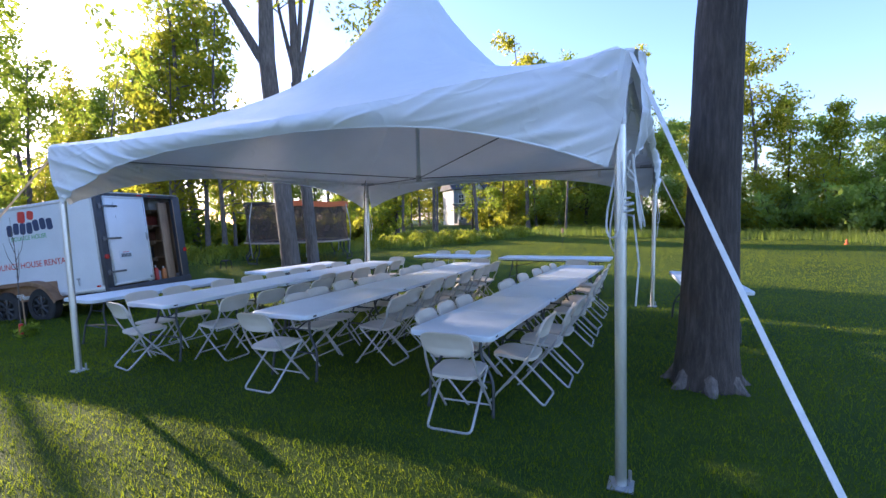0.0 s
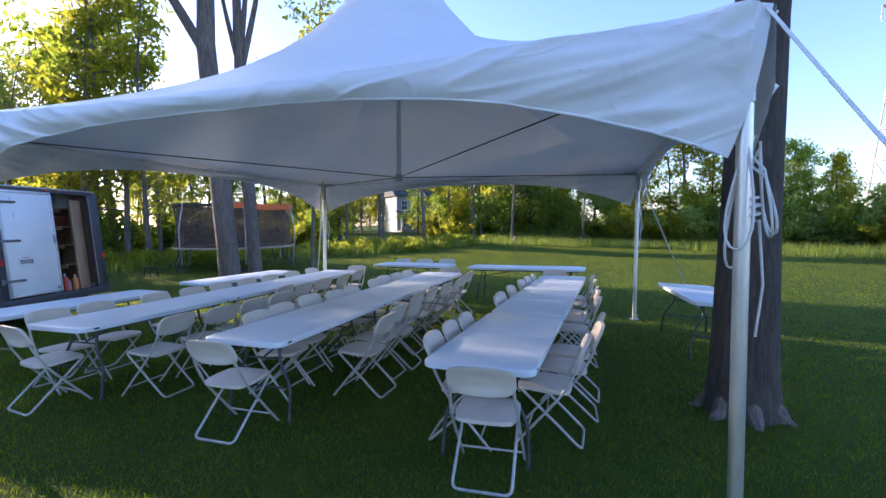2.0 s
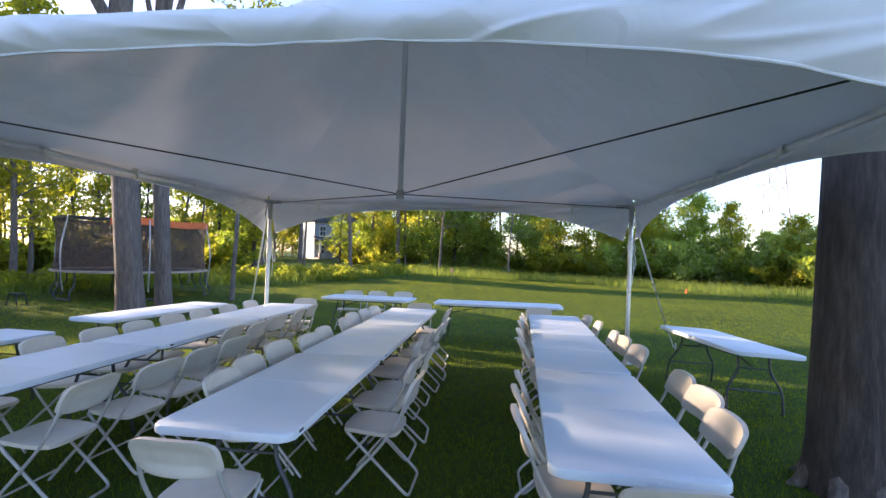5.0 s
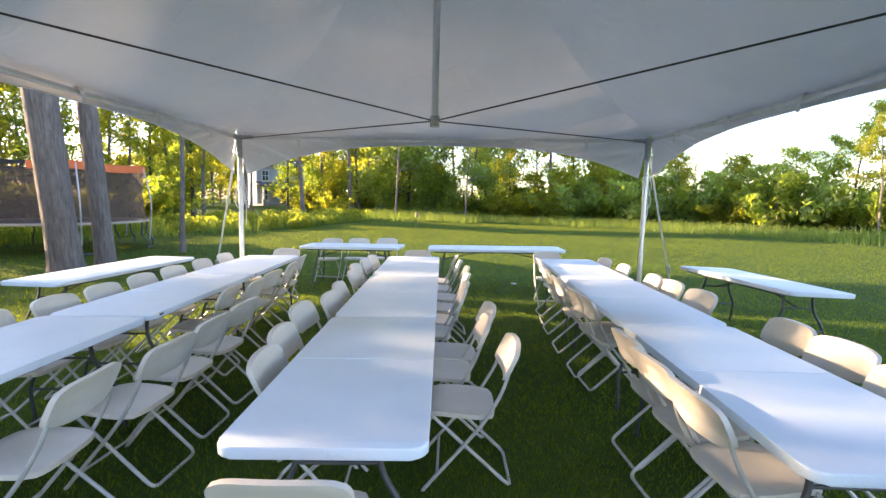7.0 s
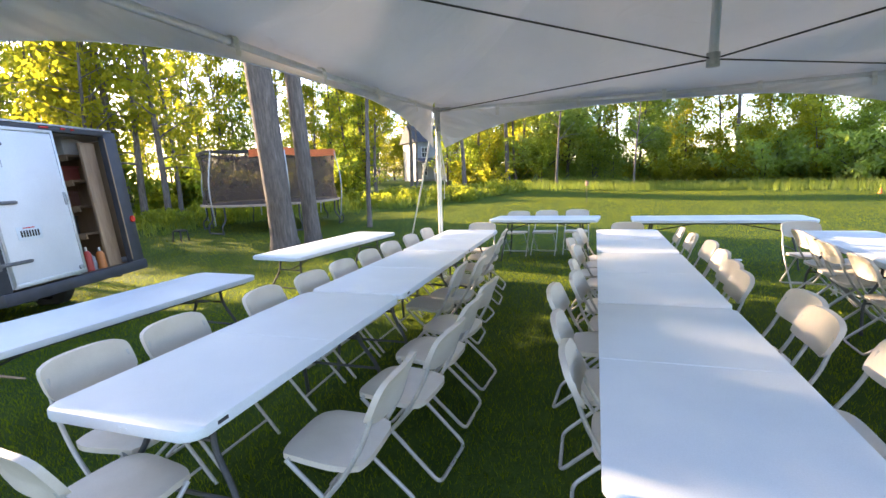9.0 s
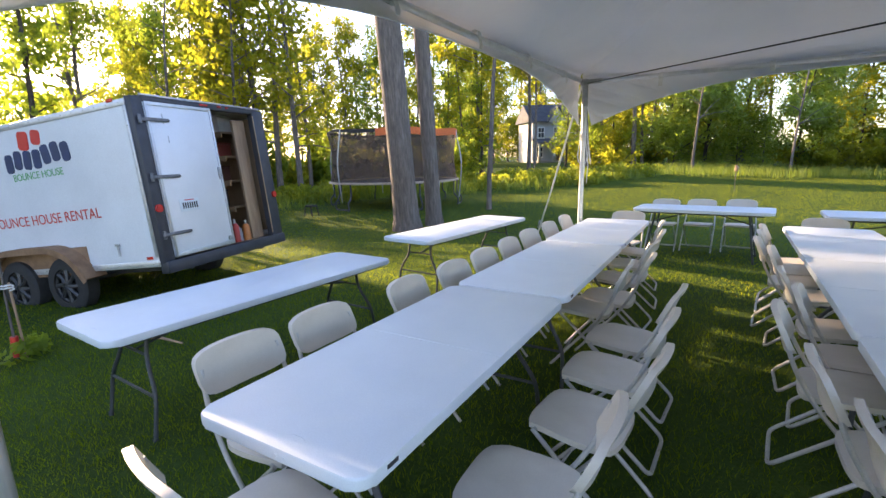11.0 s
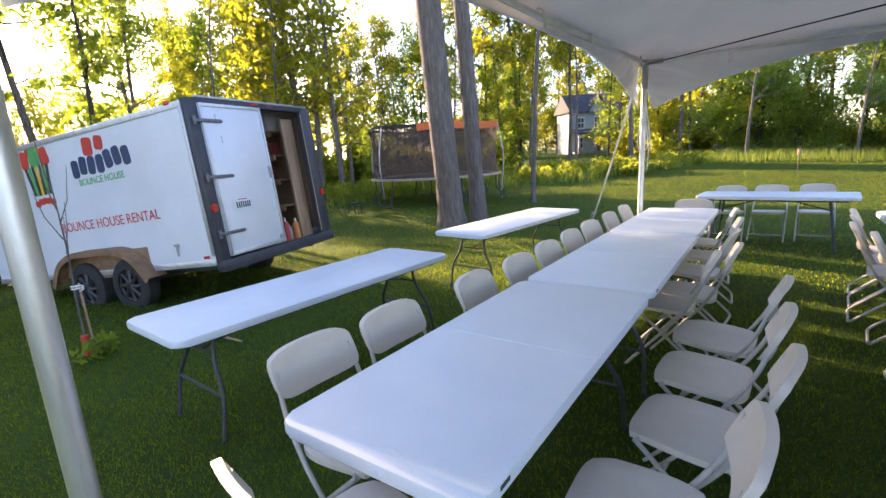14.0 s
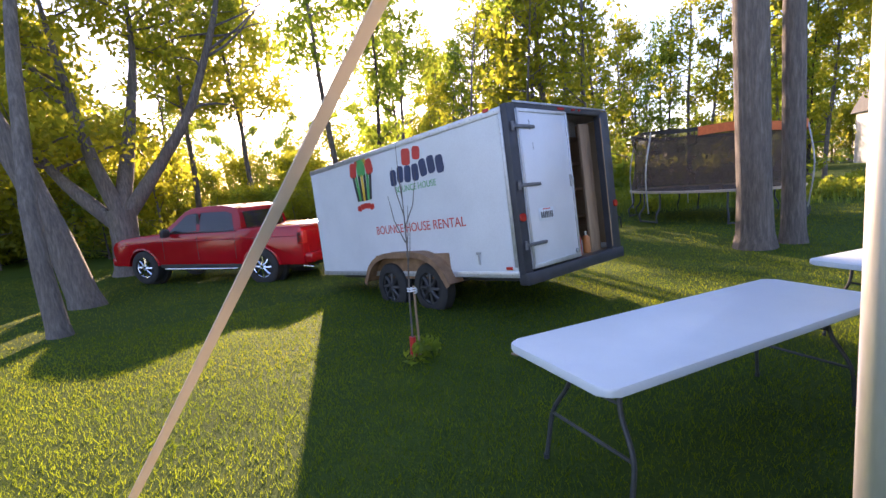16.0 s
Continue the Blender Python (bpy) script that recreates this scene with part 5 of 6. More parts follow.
    # narrow-crowned rows standing between the sunlit gaps
    slim = [
        make_tree(61, 12.5, 0.13, 0.24, 1.7, 2500, (0.10, 0.19), LEAF_GOLD, BARK, "narrow sunlit yellow-green tree with a grey trunk", group="woodland trees", limbs=24, clump=0.85, sides=8),
        make_tree(62, 11.0, 0.11, 0.16, 1.6, 2400, (0.10, 0.18), LEAF, BARK_DARK, "narrow green tree leafy almost to the ground", group="woodland trees", limbs=24, clump=0.85, sides=8),
        make_tree(63, 14.0, 0.15, 0.38, 1.8, 2000, (0.10, 0.19), LEAF_GOLD, BARK, "tall narrow tree with a long bare grey trunk", group="woodland trees", limbs=20, clump=0.9, sides=8),
    ]
    ranks = [[], [], []]
    for strip, x0, x1, step in ((STRIPS[0], -17.0, -46, 1.9), (STRIPS[1], -15.0, -46, 1.7)):
        x = x0
        while x > x1:
            c = strip + rng.uniform(-0.55, 0.55)
            p = (x, c - 0.263 * x, rng.uniform(0, 360), rng.uniform(0.85, 1.1))
            if abs(p[0] + 2 + 0.406 * p[1]) > 2.4:
                ranks[rng.choice((0, 0, 1, 2))].append(p)
            x -= step * rng.uniform(0.7, 1.3)
    ranks[1] += [(-20, 2.7, 40, 1.0)] + far_row[::2]
    ranks[0] += [(-22.5, 11.4, 130, 0.9)] + far_row[1::2]
    for proto, places in zip(slim, ranks):
        plant(proto, places)
    low = [[], []]
    southwest = [(-22, -20, 0), (-24, -12, 0), (-26, -4, 0), (-26, 3, 0)]
    for line, n, depth, mix_ in ((southwest, 30, 7, (0, 0, 0, 1)), (west2, 6, 5, (0, 0, 1)), (north, 12, 8, (0, 1)), (east, 12, 8, (1, 1, 0))):
        for x, y, a, s in on_arc(rng, n, line, depth):
            if line is north and abs(x + 2 + 0.406 * y) < 3.4 and y > 18:
                continue
            if sunlane((x, y)):
                s *= 0.5
            if line is southwest and y > -5:
                s *= 0.55
            if line is west2 or (line is north and x < -11):
                s *= 0.6
            low[rng.choice(mix_)].append((x, y, a, s))
    low[0] += [(-33.5 - 4 * rng.random(), -20 + 1.35 * k, rng.uniform(0, 360), rng.uniform(0.75, 1.0)) for k in range(24)]
    low[0] += [(-44 + 1.9 * k + rng.uniform(-0.7, 0.7), 54 + rng.uniform(-1.5, 1.5), rng.uniform(0, 360), rng.uniform(1.0, 1.5)) for k in range(24)]
    low[1] += [(-33 + 1.7 * k, 40 + 0.9 * k, rng.uniform(0, 360), rng.uniform(0.7, 1.0)) for k in range(5)] + [(-12.6, 43, 10, 0.8), (-11.4, 46, 70, 0.9)]
    for proto, places in zip(young, low):
        plant(proto, places)
    bare = make_tree(41, 9.5, 0.09, 0.35, 2.0, 150, (0.06, 0.1), LEAF, BARK, "dead thin tree with bare branching twigs", group="bare trees", limbs=16, bare=0.9, sides=7)
    plant(bare, [(-19.5, 9.5, 0, 1.05), (-20.5, 7.0, 80, 0.95), (-17.5, 11.5, 200, 1.1), (-3.5, 29, 40, 1.0), (1.5, 31, 10, 0.9), (-11.7, 24, 120, 1.0)])
    bushes = [
        make_bush(51, 2.2, 2.0, 1700, (0.08, 0.16), LEAF, "rounded green shrub at the edge of the wood"),
        make_bush(52, 2.6, 2.6, 2100, (0.09, 0.17), LEAF_DEEP, "dense dark green shrub at the edge of the wood"),
        make_bush(53, 1.8, 1.6, 1500, (0.08, 0.15), LEAF_GOLD, "low yellow-green shrub at the edge of the wood"),
    ]
    spots = [[], [], []]
    for line, n, depth, mix_ in ((west, 10, 6, (0, 2, 2)), (west2, 14, 6, (0, 2, 2)), (north, 20, 8, (0, 0, 2)), (east, 46, 9, (0, 1, 1, 2, 0, 2))):
        for x, y, a, s in on_arc(rng, n, line, depth):
            if line is north and abs(x + 2 + 0.406 * y) < 3.4 and y > 18:
                continue
            spots[rng.choice(mix_)].append((x, y, a, s * (1.5 if line is east else 1.25)))
    for x, y, s in ((-29, -3, 1.0), (-30, 1, 1.0), (-28, 3, 1.0), (-33, 5, 1.3), (-32, -6, 1.3), (-31, -1, 1.1), (-27, -5, 1.0), (-34, 2, 1.3)):
        spots[2].append((x, y, rng.uniform(0, 360), s))
    for proto, places in zip(bushes, spots):
        plant(proto, places)


near_trees()
woods()


def sapling():
    x, y = -7.0, -1.96
    t = thing("sapling", pose(x, y, gz(x, y)), "staked bare sapling with a red guard at its foot", "sapling")
    part("stem", tubed([(0, 0, -0.05), (0.0, 0, 0.6), (0.015, 0.01, 1.1), (0.0, 0.0, 1.75)], [0.012, 0.010, 0.008, 0.004], 8), BARK, t)
    rng = random.Random(9)
    for k in range(6):
        z = 0.9 + 0.14 * k
        a = k * 2.4
        part("twig", tubed([(0.008, 0, z), (0.10 * math.cos(a), 0.10 * math.sin(a), z + 0.22), (0.15 * math.cos(a), 0.15 * math.sin(a), z + 0.45 + 0.1 * rng.random())], [0.006, 0.004, 0.002], 5), BARK, t)
    part("stake", tubed([(0.06, 0.05, -0.05), (0.05, 0.03, 0.75)], 0.012, 6), LOG, t, "wooden stake")
    part("tie", tubed([(0.03 + 0.05 * math.cos(a), 0.02 + 0.045 * math.sin(a), 0.68 + 0.004 * a) for a in np.linspace(0, 13, 30)], 0.007, 6), WEBBING, t, "white cloth tie")
    part("guard", tubed([(0, 0, 0.02), (0.0, 0, 0.22)], [0.035, 0.032], 12), RED_PAINT, t, "red plastic guard")
    nr = np.random.default_rng(3)
    v, f = leaf_cloud(nr, [(0.12, 0.1, 0.12, 0.16), (0.2, -0.05, 0.1, 0.14), (-0.05, 0.15, 0.1, 0.12)], 160, (0.03, 0.06))
    sheet("weed_tuft", v, f, LEAF, t)


sapling()


# ---- grass ----
def lawn_keep(x, y, rng):
    d = np.minimum(np.hypot(x - 1.5, y + 4.5), np.hypot(x + 4.0, y + 4.0))
    return (lawn_edge(x, y) < 0) & (rng.uniform(0, 1, len(x)) < np.clip(1.25 - d / 8.5, 0.10, 1))


blades("lawn_grass", 560000, (-11, 7), (-7.5, 8), (0.022, 0.058), (0.003, 0.007), BLADE, lawn_keep, 71, "short mown green grass blades", "grass", 1.0)
blades("rough_grass", 300000, (-22, 16), (-13, 27), (0.022, 0.045), (0.008, 0.016), SUNNY_DRY_BLADE, lambda x, y, r: (lawn_edge(x, y) < 0.3) & (np.hypot(x + 1, y + 4) > 6.5), 73, "mown green grass farther off across the lawn", "grass", 1.3)
blades("meadow_grass", 170000, (-26, 24), (-12, 40), (0.20, 0.70), (0.012, 0.036), MEADOW, lambda x, y, r: (lawn_edge(x, y) > 0) & (lawn_edge(x, y) < 9) & (np.hypot(x, y) < 42), 72, "tall uncut yellow-green meadow grass and weeds", "grass", 0.45)


def weed_bank(name, n, keep, seed, label):
    """Clumps of tall leafy weeds along the meadow."""
    nr = np.random.default_rng(seed)
    x, y = nr.uniform(-20, 20, 6 * n), nr.uniform(2, 32, 6 * n)
    ok = keep(x, y)
    x, y = x[ok][:n], y[ok][:n]
    z = ground_z(x, y)
    clumps = [(a, b, c + h * 0.55, h) for a, b, c, h in zip(x, y, z, nr.uniform(0.28, 0.62, len(x)))]
    v, f = leaf_cloud(nr, clumps, 26000, (0.05, 0.12))
    return tagged(sheet(name, v, f, WEED), label, "weeds", kind="stuff")


weed_bank("meadow_weeds", 230, lambda x, y: (lawn_edge(x, y) > 0.5) & (lawn_edge(x, y) < 6.5) & (x < -5) & (y > 8), 74, "leafy yellow-green weeds standing along the meadow's edge")


# ---- truck ----
CAR_RED = surface("red_car_paint", (0.31, 0.004, 0.008), (0.36, 0.006, 0.011), 0.14, 2, 200, 0.0, 0.02)
CHROME = surface("chrome", (0.6, 0.6, 0.61), (0.75, 0.75, 0.76), 0.15, 20, 90, 1.0, 0.02)
DARK_GLASS = glass_material("tinted_glass", (0.10, 0.12, 0.14))
BLACK_TRIM = surface("black_trim", (0.012, 0.012, 0.013), (0.03, 0.03, 0.03), 0.6, 12, 90)


def arch_outline(pts, wheels, r, z):
    """A lower body outline with round wheel openings cut into its bottom edge; pts is the upper edge from front to back."""
    out = list(pts)
    x = pts[-1][0]
    bottom = [(pts[-1][0], z)]
    for wx in sorted(wheels, key=lambda q: -q if pts[-1][0] > pts[0][0] else q):
        s = 1 if pts[-1][0] > pts[0][0] else -1
        low = math.asin((z - 0.40) / r)
        bottom += [(wx + s * r * math.cos(a), 0.40 + r * math.sin(a)) for a in np.linspace(low, math.pi - low, 15)]
    bottom.append((pts[0][0], z))
    return out + bottom


def extrude_side(outline, half, bevel=0.02, taper=None):
    """A body from its side outline (x, z), as wide as 2 * half."""
    bm = bmesh.new()
    l = [bm.verts.new((x, half - (taper(z) if taper else 0), z)) for x, z in outline]
    r = [bm.verts.new((x, -half + (taper(z) if taper else 0), z)) for x, z in outline]
    n = len(outline)
    bm.faces.new(l)
    bm.faces.new(r[::-1])
    for i in range(n):
        bm.faces.new((l[i], r[i], r[(i + 1) % n], l[(i + 1) % n]))
    bmesh.ops.recalc_face_normals(bm, faces=bm.faces)
    if bevel:
        bmesh.ops.bevel(bm, geom=[e for e in bm.edges if abs(e.verts[0].co.y - e.verts[1].co.y) < 1e-5], offset=bevel, segments=2, affect="EDGES", profile=0.5)
    return bm


def build_truck():
    fwd = Vector((-0.70, -0.714, 0)).normalized()
    left = Vector((0, 0, 1)).cross(fwd)
    rear_wheel = Vector((-14.42, -2.46, 0))
    o = rear_wheel - left * 0.86
    z = gz(o.x - 1, o.y - 1)
    m = Matrix.Translation((o.x, o.y, z)) @ Matrix((fwd, left, Vector((0, 0, 1)))).transposed().to_4x4()
    t = thing("pickup_truck", m, "red crew-cab pickup truck parked on the grass, hitched to the trailer", "truck")
    # x forward from the rear axle: tailgate at -1.15, front at 4.55, wheels at 0 and 3.57
    body = arch_outline([(4.50, 0.58), (4.56, 0.80), (4.54, 0.98), (4.44, 1.10), (4.20, 1.18), (3.6, 1.24), (2.9, 1.28), (2.6, 1.27), (0.62, 1.30), (0.58, 1.35), (-1.06, 1.37), (-1.15, 1.33), (-1.18, 1.10), (-1.17, 0.62)], (0.0, 3.57), 0.50, 0.46)
    part("body", extrude_side(body, 0.98, 0.055), CAR_RED, t)
    inset = lambda q: 0.16 * max(0.0, q - 1.2) / 0.72
    cab = [(3.02, 1.20), (2.62, 1.50), (2.20, 1.79), (1.96, 1.875), (1.5, 1.905), (0.95, 1.89), (0.66, 1.82), (0.56, 1.60), (0.50, 1.24)]
    part("cab", extrude_side(cab, 0.93, 0.04, inset), CAR_RED, t)
    for s in (1, -1):
        def pane(pts, name, mt=DARK_GLASS, off=0.004):
            bm = bmesh.new()
            f = [bm.verts.new((x, s * (0.93 - inset(zz) + off), zz)) for x, zz in pts]
            g = [bm.verts.new((x, s * (0.93 - inset(zz) - 0.01), zz)) for x, zz in pts]
            bm.faces.new(f if s > 0 else f[::-1])
            n = len(pts)
            for i in range(n):
                bm.faces.new((f[i], g[i], g[(i + 1) % n], f[(i + 1) % n]))
            bmesh.ops.recalc_face_normals(bm, faces=bm.faces)
            return part(name, bm, mt, t, smooth=False)
        pane([(2.72, 1.28), (2.14, 1.72), (1.84, 1.75), (1.84, 1.32)], "window")
        pane([(1.74, 1.28), (1.74, 1.755), (0.98, 1.76), (0.80, 1.70), (0.72, 1.28)], "window")
        part("belt_moulding", boxed((1.74, s * 0.945, 1.292), (2.10, 0.02, 0.025), 0.004), BLACK_TRIM, t)
        part("door_pillar", boxed((1.79, s * (0.935 - inset(1.53)), 1.52), (0.085, 0.012, 0.44), 0.003), BLACK_TRIM, t)
        part("shoulder_crease", tubed([(4.35, s * 0.978, 1.00), (3.2, s * 0.984, 1.09), (0.6, s * 0.984, 1.11), (-1.05, s * 0.978, 1.14)], 0.014, 6), CAR_RED, t)
        part("rocker_panel", boxed((1.79, s * 0.965, 0.47), (2.46, 0.05, 0.09), 0.02), BLACK_TRIM, t)
        for x in (2.86, 1.79, 0.68):
            part("door_seam", boxed((x, s * 0.981, 0.92), (0.012, 0.004, 0.58)), BLACK_TRIM, t)
        for x in (1.92, 0.86):
            part("door_handle", boxed((x, s * 0.995, 1.12), (0.2, 0.03, 0.035), 0.01), CAR_RED, t)
        bm = boxed((2.62, s * 1.10, 1.30), (0.12, 0.22, 0.20), 0.04)
        part("wing_mirror", bm, BLACK_TRIM, t)
        part("step_bar", tubed(rounded([(0.70, s * 0.93, 0.42), (0.75, s * 1.0, 0.40), (2.85, s * 1.0, 0.40), (2.9, s * 0.93, 0.42)], 0.05), 0.035, 10), CHROME, t, "chrome step bar")
        lamp = part("tail_light", boxed((-1.115, s * 0.915, 1.10), (0.17, 0.17, 0.30), 0.03), RED_LENS, t, "red tail light")
        part("lamp_bezel", boxed((-1.10, s * 0.994, 1.10), (0.11, 0.012, 0.22), 0.004), BLACK_TRIM, lamp)
        part("headlight", boxed((4.42, s * 0.80, 0.92), (0.18, 0.30, 0.16), 0.03), CHROME, t)
        for wx in (0.0, 3.57):
            wheel_part(t, (wx, s * 0.86, 0.425), 0.425, 0.26, CHROME, s, spokes=8)
            bm = bmesh.new()
            pts = [(wx + 0.51 * math.cos(a), s * 0.972, 0.40 + 0.51 * math.sin(a)) for a in np.linspace(0.15, math.pi - 0.15, 16)]
            tube(bm, pts, 0.03, 6)
            part("wheel_arch", bm, CAR_RED, t)
            part("wheel_housing", tubed([(wx, s * 0.60, 0.42), (wx, s * 0.72, 0.42)], 0.50, 20), BLACK_TRIM, t)
    bm = bmesh.new()
    vs = [bm.verts.new(p) for p in ((2.93, 0.80, 1.23), (2.18, 0.70, 1.78), (2.18, -0.70, 1.78), (2.93, -0.80, 1.23))]
    bm.faces.new(vs)
    bmesh.ops.translate(bm, verts=bm.verts, vec=(0.03, 0, 0.03))
    part("windscreen", bm, DARK_GLASS, t)
    bm = boxed((0.545, 0, 1.53), (0.02, 1.45, 0.40), 0.0, Matrix.Translation((0.545, 0, 1.5)) @ Matrix.Rotation(0.2, 4, "Y") @ Matrix.Translation((-0.57, 0, -1.5)))
    part("rear_window", bm, DARK_GLASS, t)
    part("rear_bumper", boxed((-1.26, 0, 0.62), (0.20, 1.90, 0.22), 0.04), CAR_RED, t)
    part("front_bumper", boxed((4.58, 0, 0.58), (0.16, 1.90, 0.22), 0.05), CAR_RED, t)
    part("tailgate", boxed((-1.165, 0, 0.97), (0.05, 1.56, 0.50), 0.015), CAR_RED, t)
    part("bed_cover", boxed((-0.28, 0, 1.275), (1.60, 1.62, 0.03), 0.01), BLACK_TRIM, t)
    part("exhaust", tubed([(-1.05, 0.80, 0.42), (-1.34, 0.84, 0.40)], 0.05, 12), CHROME, t)
    part("chassis", boxed((1.7, 0, 0.42), (5.4, 1.1, 0.16), 0.02), BLACK_TRIM, t)


build_truck()


# ---- trampoline ----
def build_trampoline():
    x, y, R = -11.2, 9.5, 2.14
    t = thing("trampoline", pose(x, y, gz(x, y)), "round trampoline with a dark safety net and curved legs", "trampoline")
    circ = [(R * math.cos(a), R * math.sin(a), 0.0) for a in np.linspace(0, 2 * math.pi, 49)]
    part("frame_ring", tubed([(a, b, 0.82) for a, b, c in circ], 0.03, 8), STEEL, t)
    bm = bmesh.new()
    inner = [bm.verts.new((a * 0.90, b * 0.90, 0.86)) for a, b, c in circ[:-1]]
    outer = [bm.verts.new((a * 1.03, b * 1.03, 0.85)) for a, b, c in circ[:-1]]
    inner2 = [bm.verts.new((a * 0.90, b * 0.90, 0.82)) for a, b, c in circ[:-1]]
    outer2 = [bm.verts.new((a * 1.03, b * 1.03, 0.80)) for a, b, c in circ[:-1]]
    n = len(inner)
    for i in range(n):
        j = (i + 1) % n
        bm.faces.new((inner[i], outer[i], outer[j], inner[j]))
        bm.faces.new((outer[i], outer2[i], outer2[j], outer[j]))
        bm.faces.new((outer2[i], inner2[i], inner2[j], outer2[j]))
        bm.faces.new((inner2[i], inner[i], inner[j], inner2[j]))
    part("edge_pad", bm, surface("faded_tan_pad", (0.34, 0.27, 0.20), (0.5, 0.40, 0.30), 0.7, 3, 60), t, "faded tan edge pad")
    part("mat", tubed([(0, 0, 0.80), (0, 0, 0.81)], R * 0.91, 40), BLACK_TRIM, t)
    bm = bmesh.new()
    rows = []
    for z, k in ((0.86, 1.0), (1.3, 0.965), (1.8, 0.96), (2.2, 0.985), (2.42, 1.0)):
        rows.append([bm.verts.new((a * k * (1 + 0.012 * math.sin(i * 1.9 + z * 3)), b * k, z + (0.05 * math.sin(i * 0.9) if z > 2.3 else 0))) for i, (a, b, c) in enumerate(circ[:-1])])
    for a, b in zip(rows, rows[1:]):
        for i in range(n):
            bm.faces.new((a[i], a[(i + 1) % n], b[(i + 1) % n], b[i]))
    part("safety_net", bm, mesh_net_material(), t, "dark see-through safety net")
    for nm, a0, a1, low_, mt, lb in (("net_hem", -1.15, 0.75, 2.24, ORANGE, "faded orange net hem"), ("net_hem", 0.75, 5.13, 2.36, BLACK_TRIM, "dark net hem")):
        bm = bmesh.new()
        ang = np.linspace(a0, a1, 26)
        face, rear = [[[bm.verts.new((R * k * math.cos(q), R * k * math.sin(q), z + 0.03 * math.sin(q * 6))) for q in ang] for z in (low_, (low_ + 2.45) / 2, 2.45)] for k in (1.012, 0.995)]
        skin(bm, face, rear)
        part(nm, bm, mt, t, lb)
    for k in range(6):
        a = k * math.pi / 3 + 0.35
        c, s = math.cos(a), math.sin(a)
        part("net_pole", tubed(rounded([(c * (R + 0.09), s * (R + 0.09), 0.25), (c * (R + 0.22), s * (R + 0.22), 1.4), (c * R * 1.0, s * R * 1.0, 2.46)], 0.5), 0.020, 8), STEEL, t)
        for w in (-0.14, 0.14):
            c2, s2 = math.cos(a + w), math.sin(a + w)
            part("leg", tubed(rounded([(c2 * R, s2 * R, 0.82), (c2 * (R - 0.02), s2 * (R - 0.02), 0.40), (c2 * (R + 0.16), s2 * (R + 0.16), 0.22), (c2 * (R + 0.10), s2 * (R + 0.10), 0.0)], 0.14), 0.024, 8), DARK_FRAME, t)
        part("foot_bar", tubed([(math.cos(a - 0.14) * (R + 0.1), math.sin(a - 0.14) * (R + 0.1), 0.024), (math.cos(a + 0.14) * (R + 0.1), math.sin(a + 0.14) * (R + 0.1), 0.024)], 0.024, 8), DARK_FRAME, t)


build_trampoline()


def small_lawn_things():
    x, y = -11.95, 6.35
    s = thing("garden_stool", pose(x, y, gz(x, y)), "small dark stool standing on the lawn", "stool")
    part("seat", boxed((0, 0, 0.30), (0.26, 0.24, 0.05), 0.01), BLACK_TRIM, s)
    for sx in (-1, 1):
        for sy in (-1, 1):
            part("leg", tubed([(sx * 0.16, sy * 0.13, 0), (sx * 0.13, sy * 0.11, 0.29)], 0.018, 6), BLACK_TRIM, s)
    for k, (x, y) in enumerate(((-1.25, 16.5),)):
        p = thing("garden_stake", pose(x, y, gz(x, y)), "thin stake with a faded tuft standing in the lawn", "stake")
        part("rod", tubed([(0, 0, -0.05), (0, 0, 0.75)], 0.012, 6), BARK, p)
        part("tuft", tubed([(0, 0, 0.72), (0.02, 0, 0.85), (-0.02, 0, 0.95)], [0.05, 0.07, 0.03], 8), LOG, p)
    for x, y in ((10.7, 21.3),):
        c = thing("marker_cone", pose(x, y, gz(x, y)), "small orange marker standing in the grass", "marker", "lawn markers")
        part("cone", tubed([(0, 0, 0), (0, 0, 0.04), (0, 0, 0.05), (0, 0, 0.24)], [0.09, 0.09, 0.055, 0.02], 14), ORANGE, c)
    st = thing("flat_stone", pose(2.25, -4.25, 0), "flat pale stone lying in the grass", "stone")
    part("stone", slab([(0.11 * math.cos(a) * (1 + 0.12 * math.sin(3 * a)), 0.075 * math.sin(a)) for a in np.linspace(0, 6.2, 14)], -0.02, 0.035, 0.012), surface("pale_stone", (0.28, 0.27, 0.24), (0.42, 0.40, 0.37), 0.85, 14, 90, 0, 0.4), st)
    st = thing("litter", pose(1.37, 4.75, 0), "small white scrap lying in the grass", "scrap")
    part("scrap", slab([(0.05 * math.cos(a) * (1 + 0.2 * math.sin(4 * a)), 0.04 * math.sin(a)) for a in np.linspace(0, 6.2, 12)], 0.02, 0.045, 0.008), PLASTIC, st)
    sk = thing("fallen_stick", pose(-6.0, -1.15, gz(-6.0, -1.15)), "pale stick lying on the lawn beside the trailer", "stick")
    part("stick", tubed([(-0.30, -0.10, 0.05), (0.0, 0.02, 0.06), (0.30, 0.06, 0.05)], [0.012, 0.014, 0.009], 6), LOG, sk)


small_lawn_things()


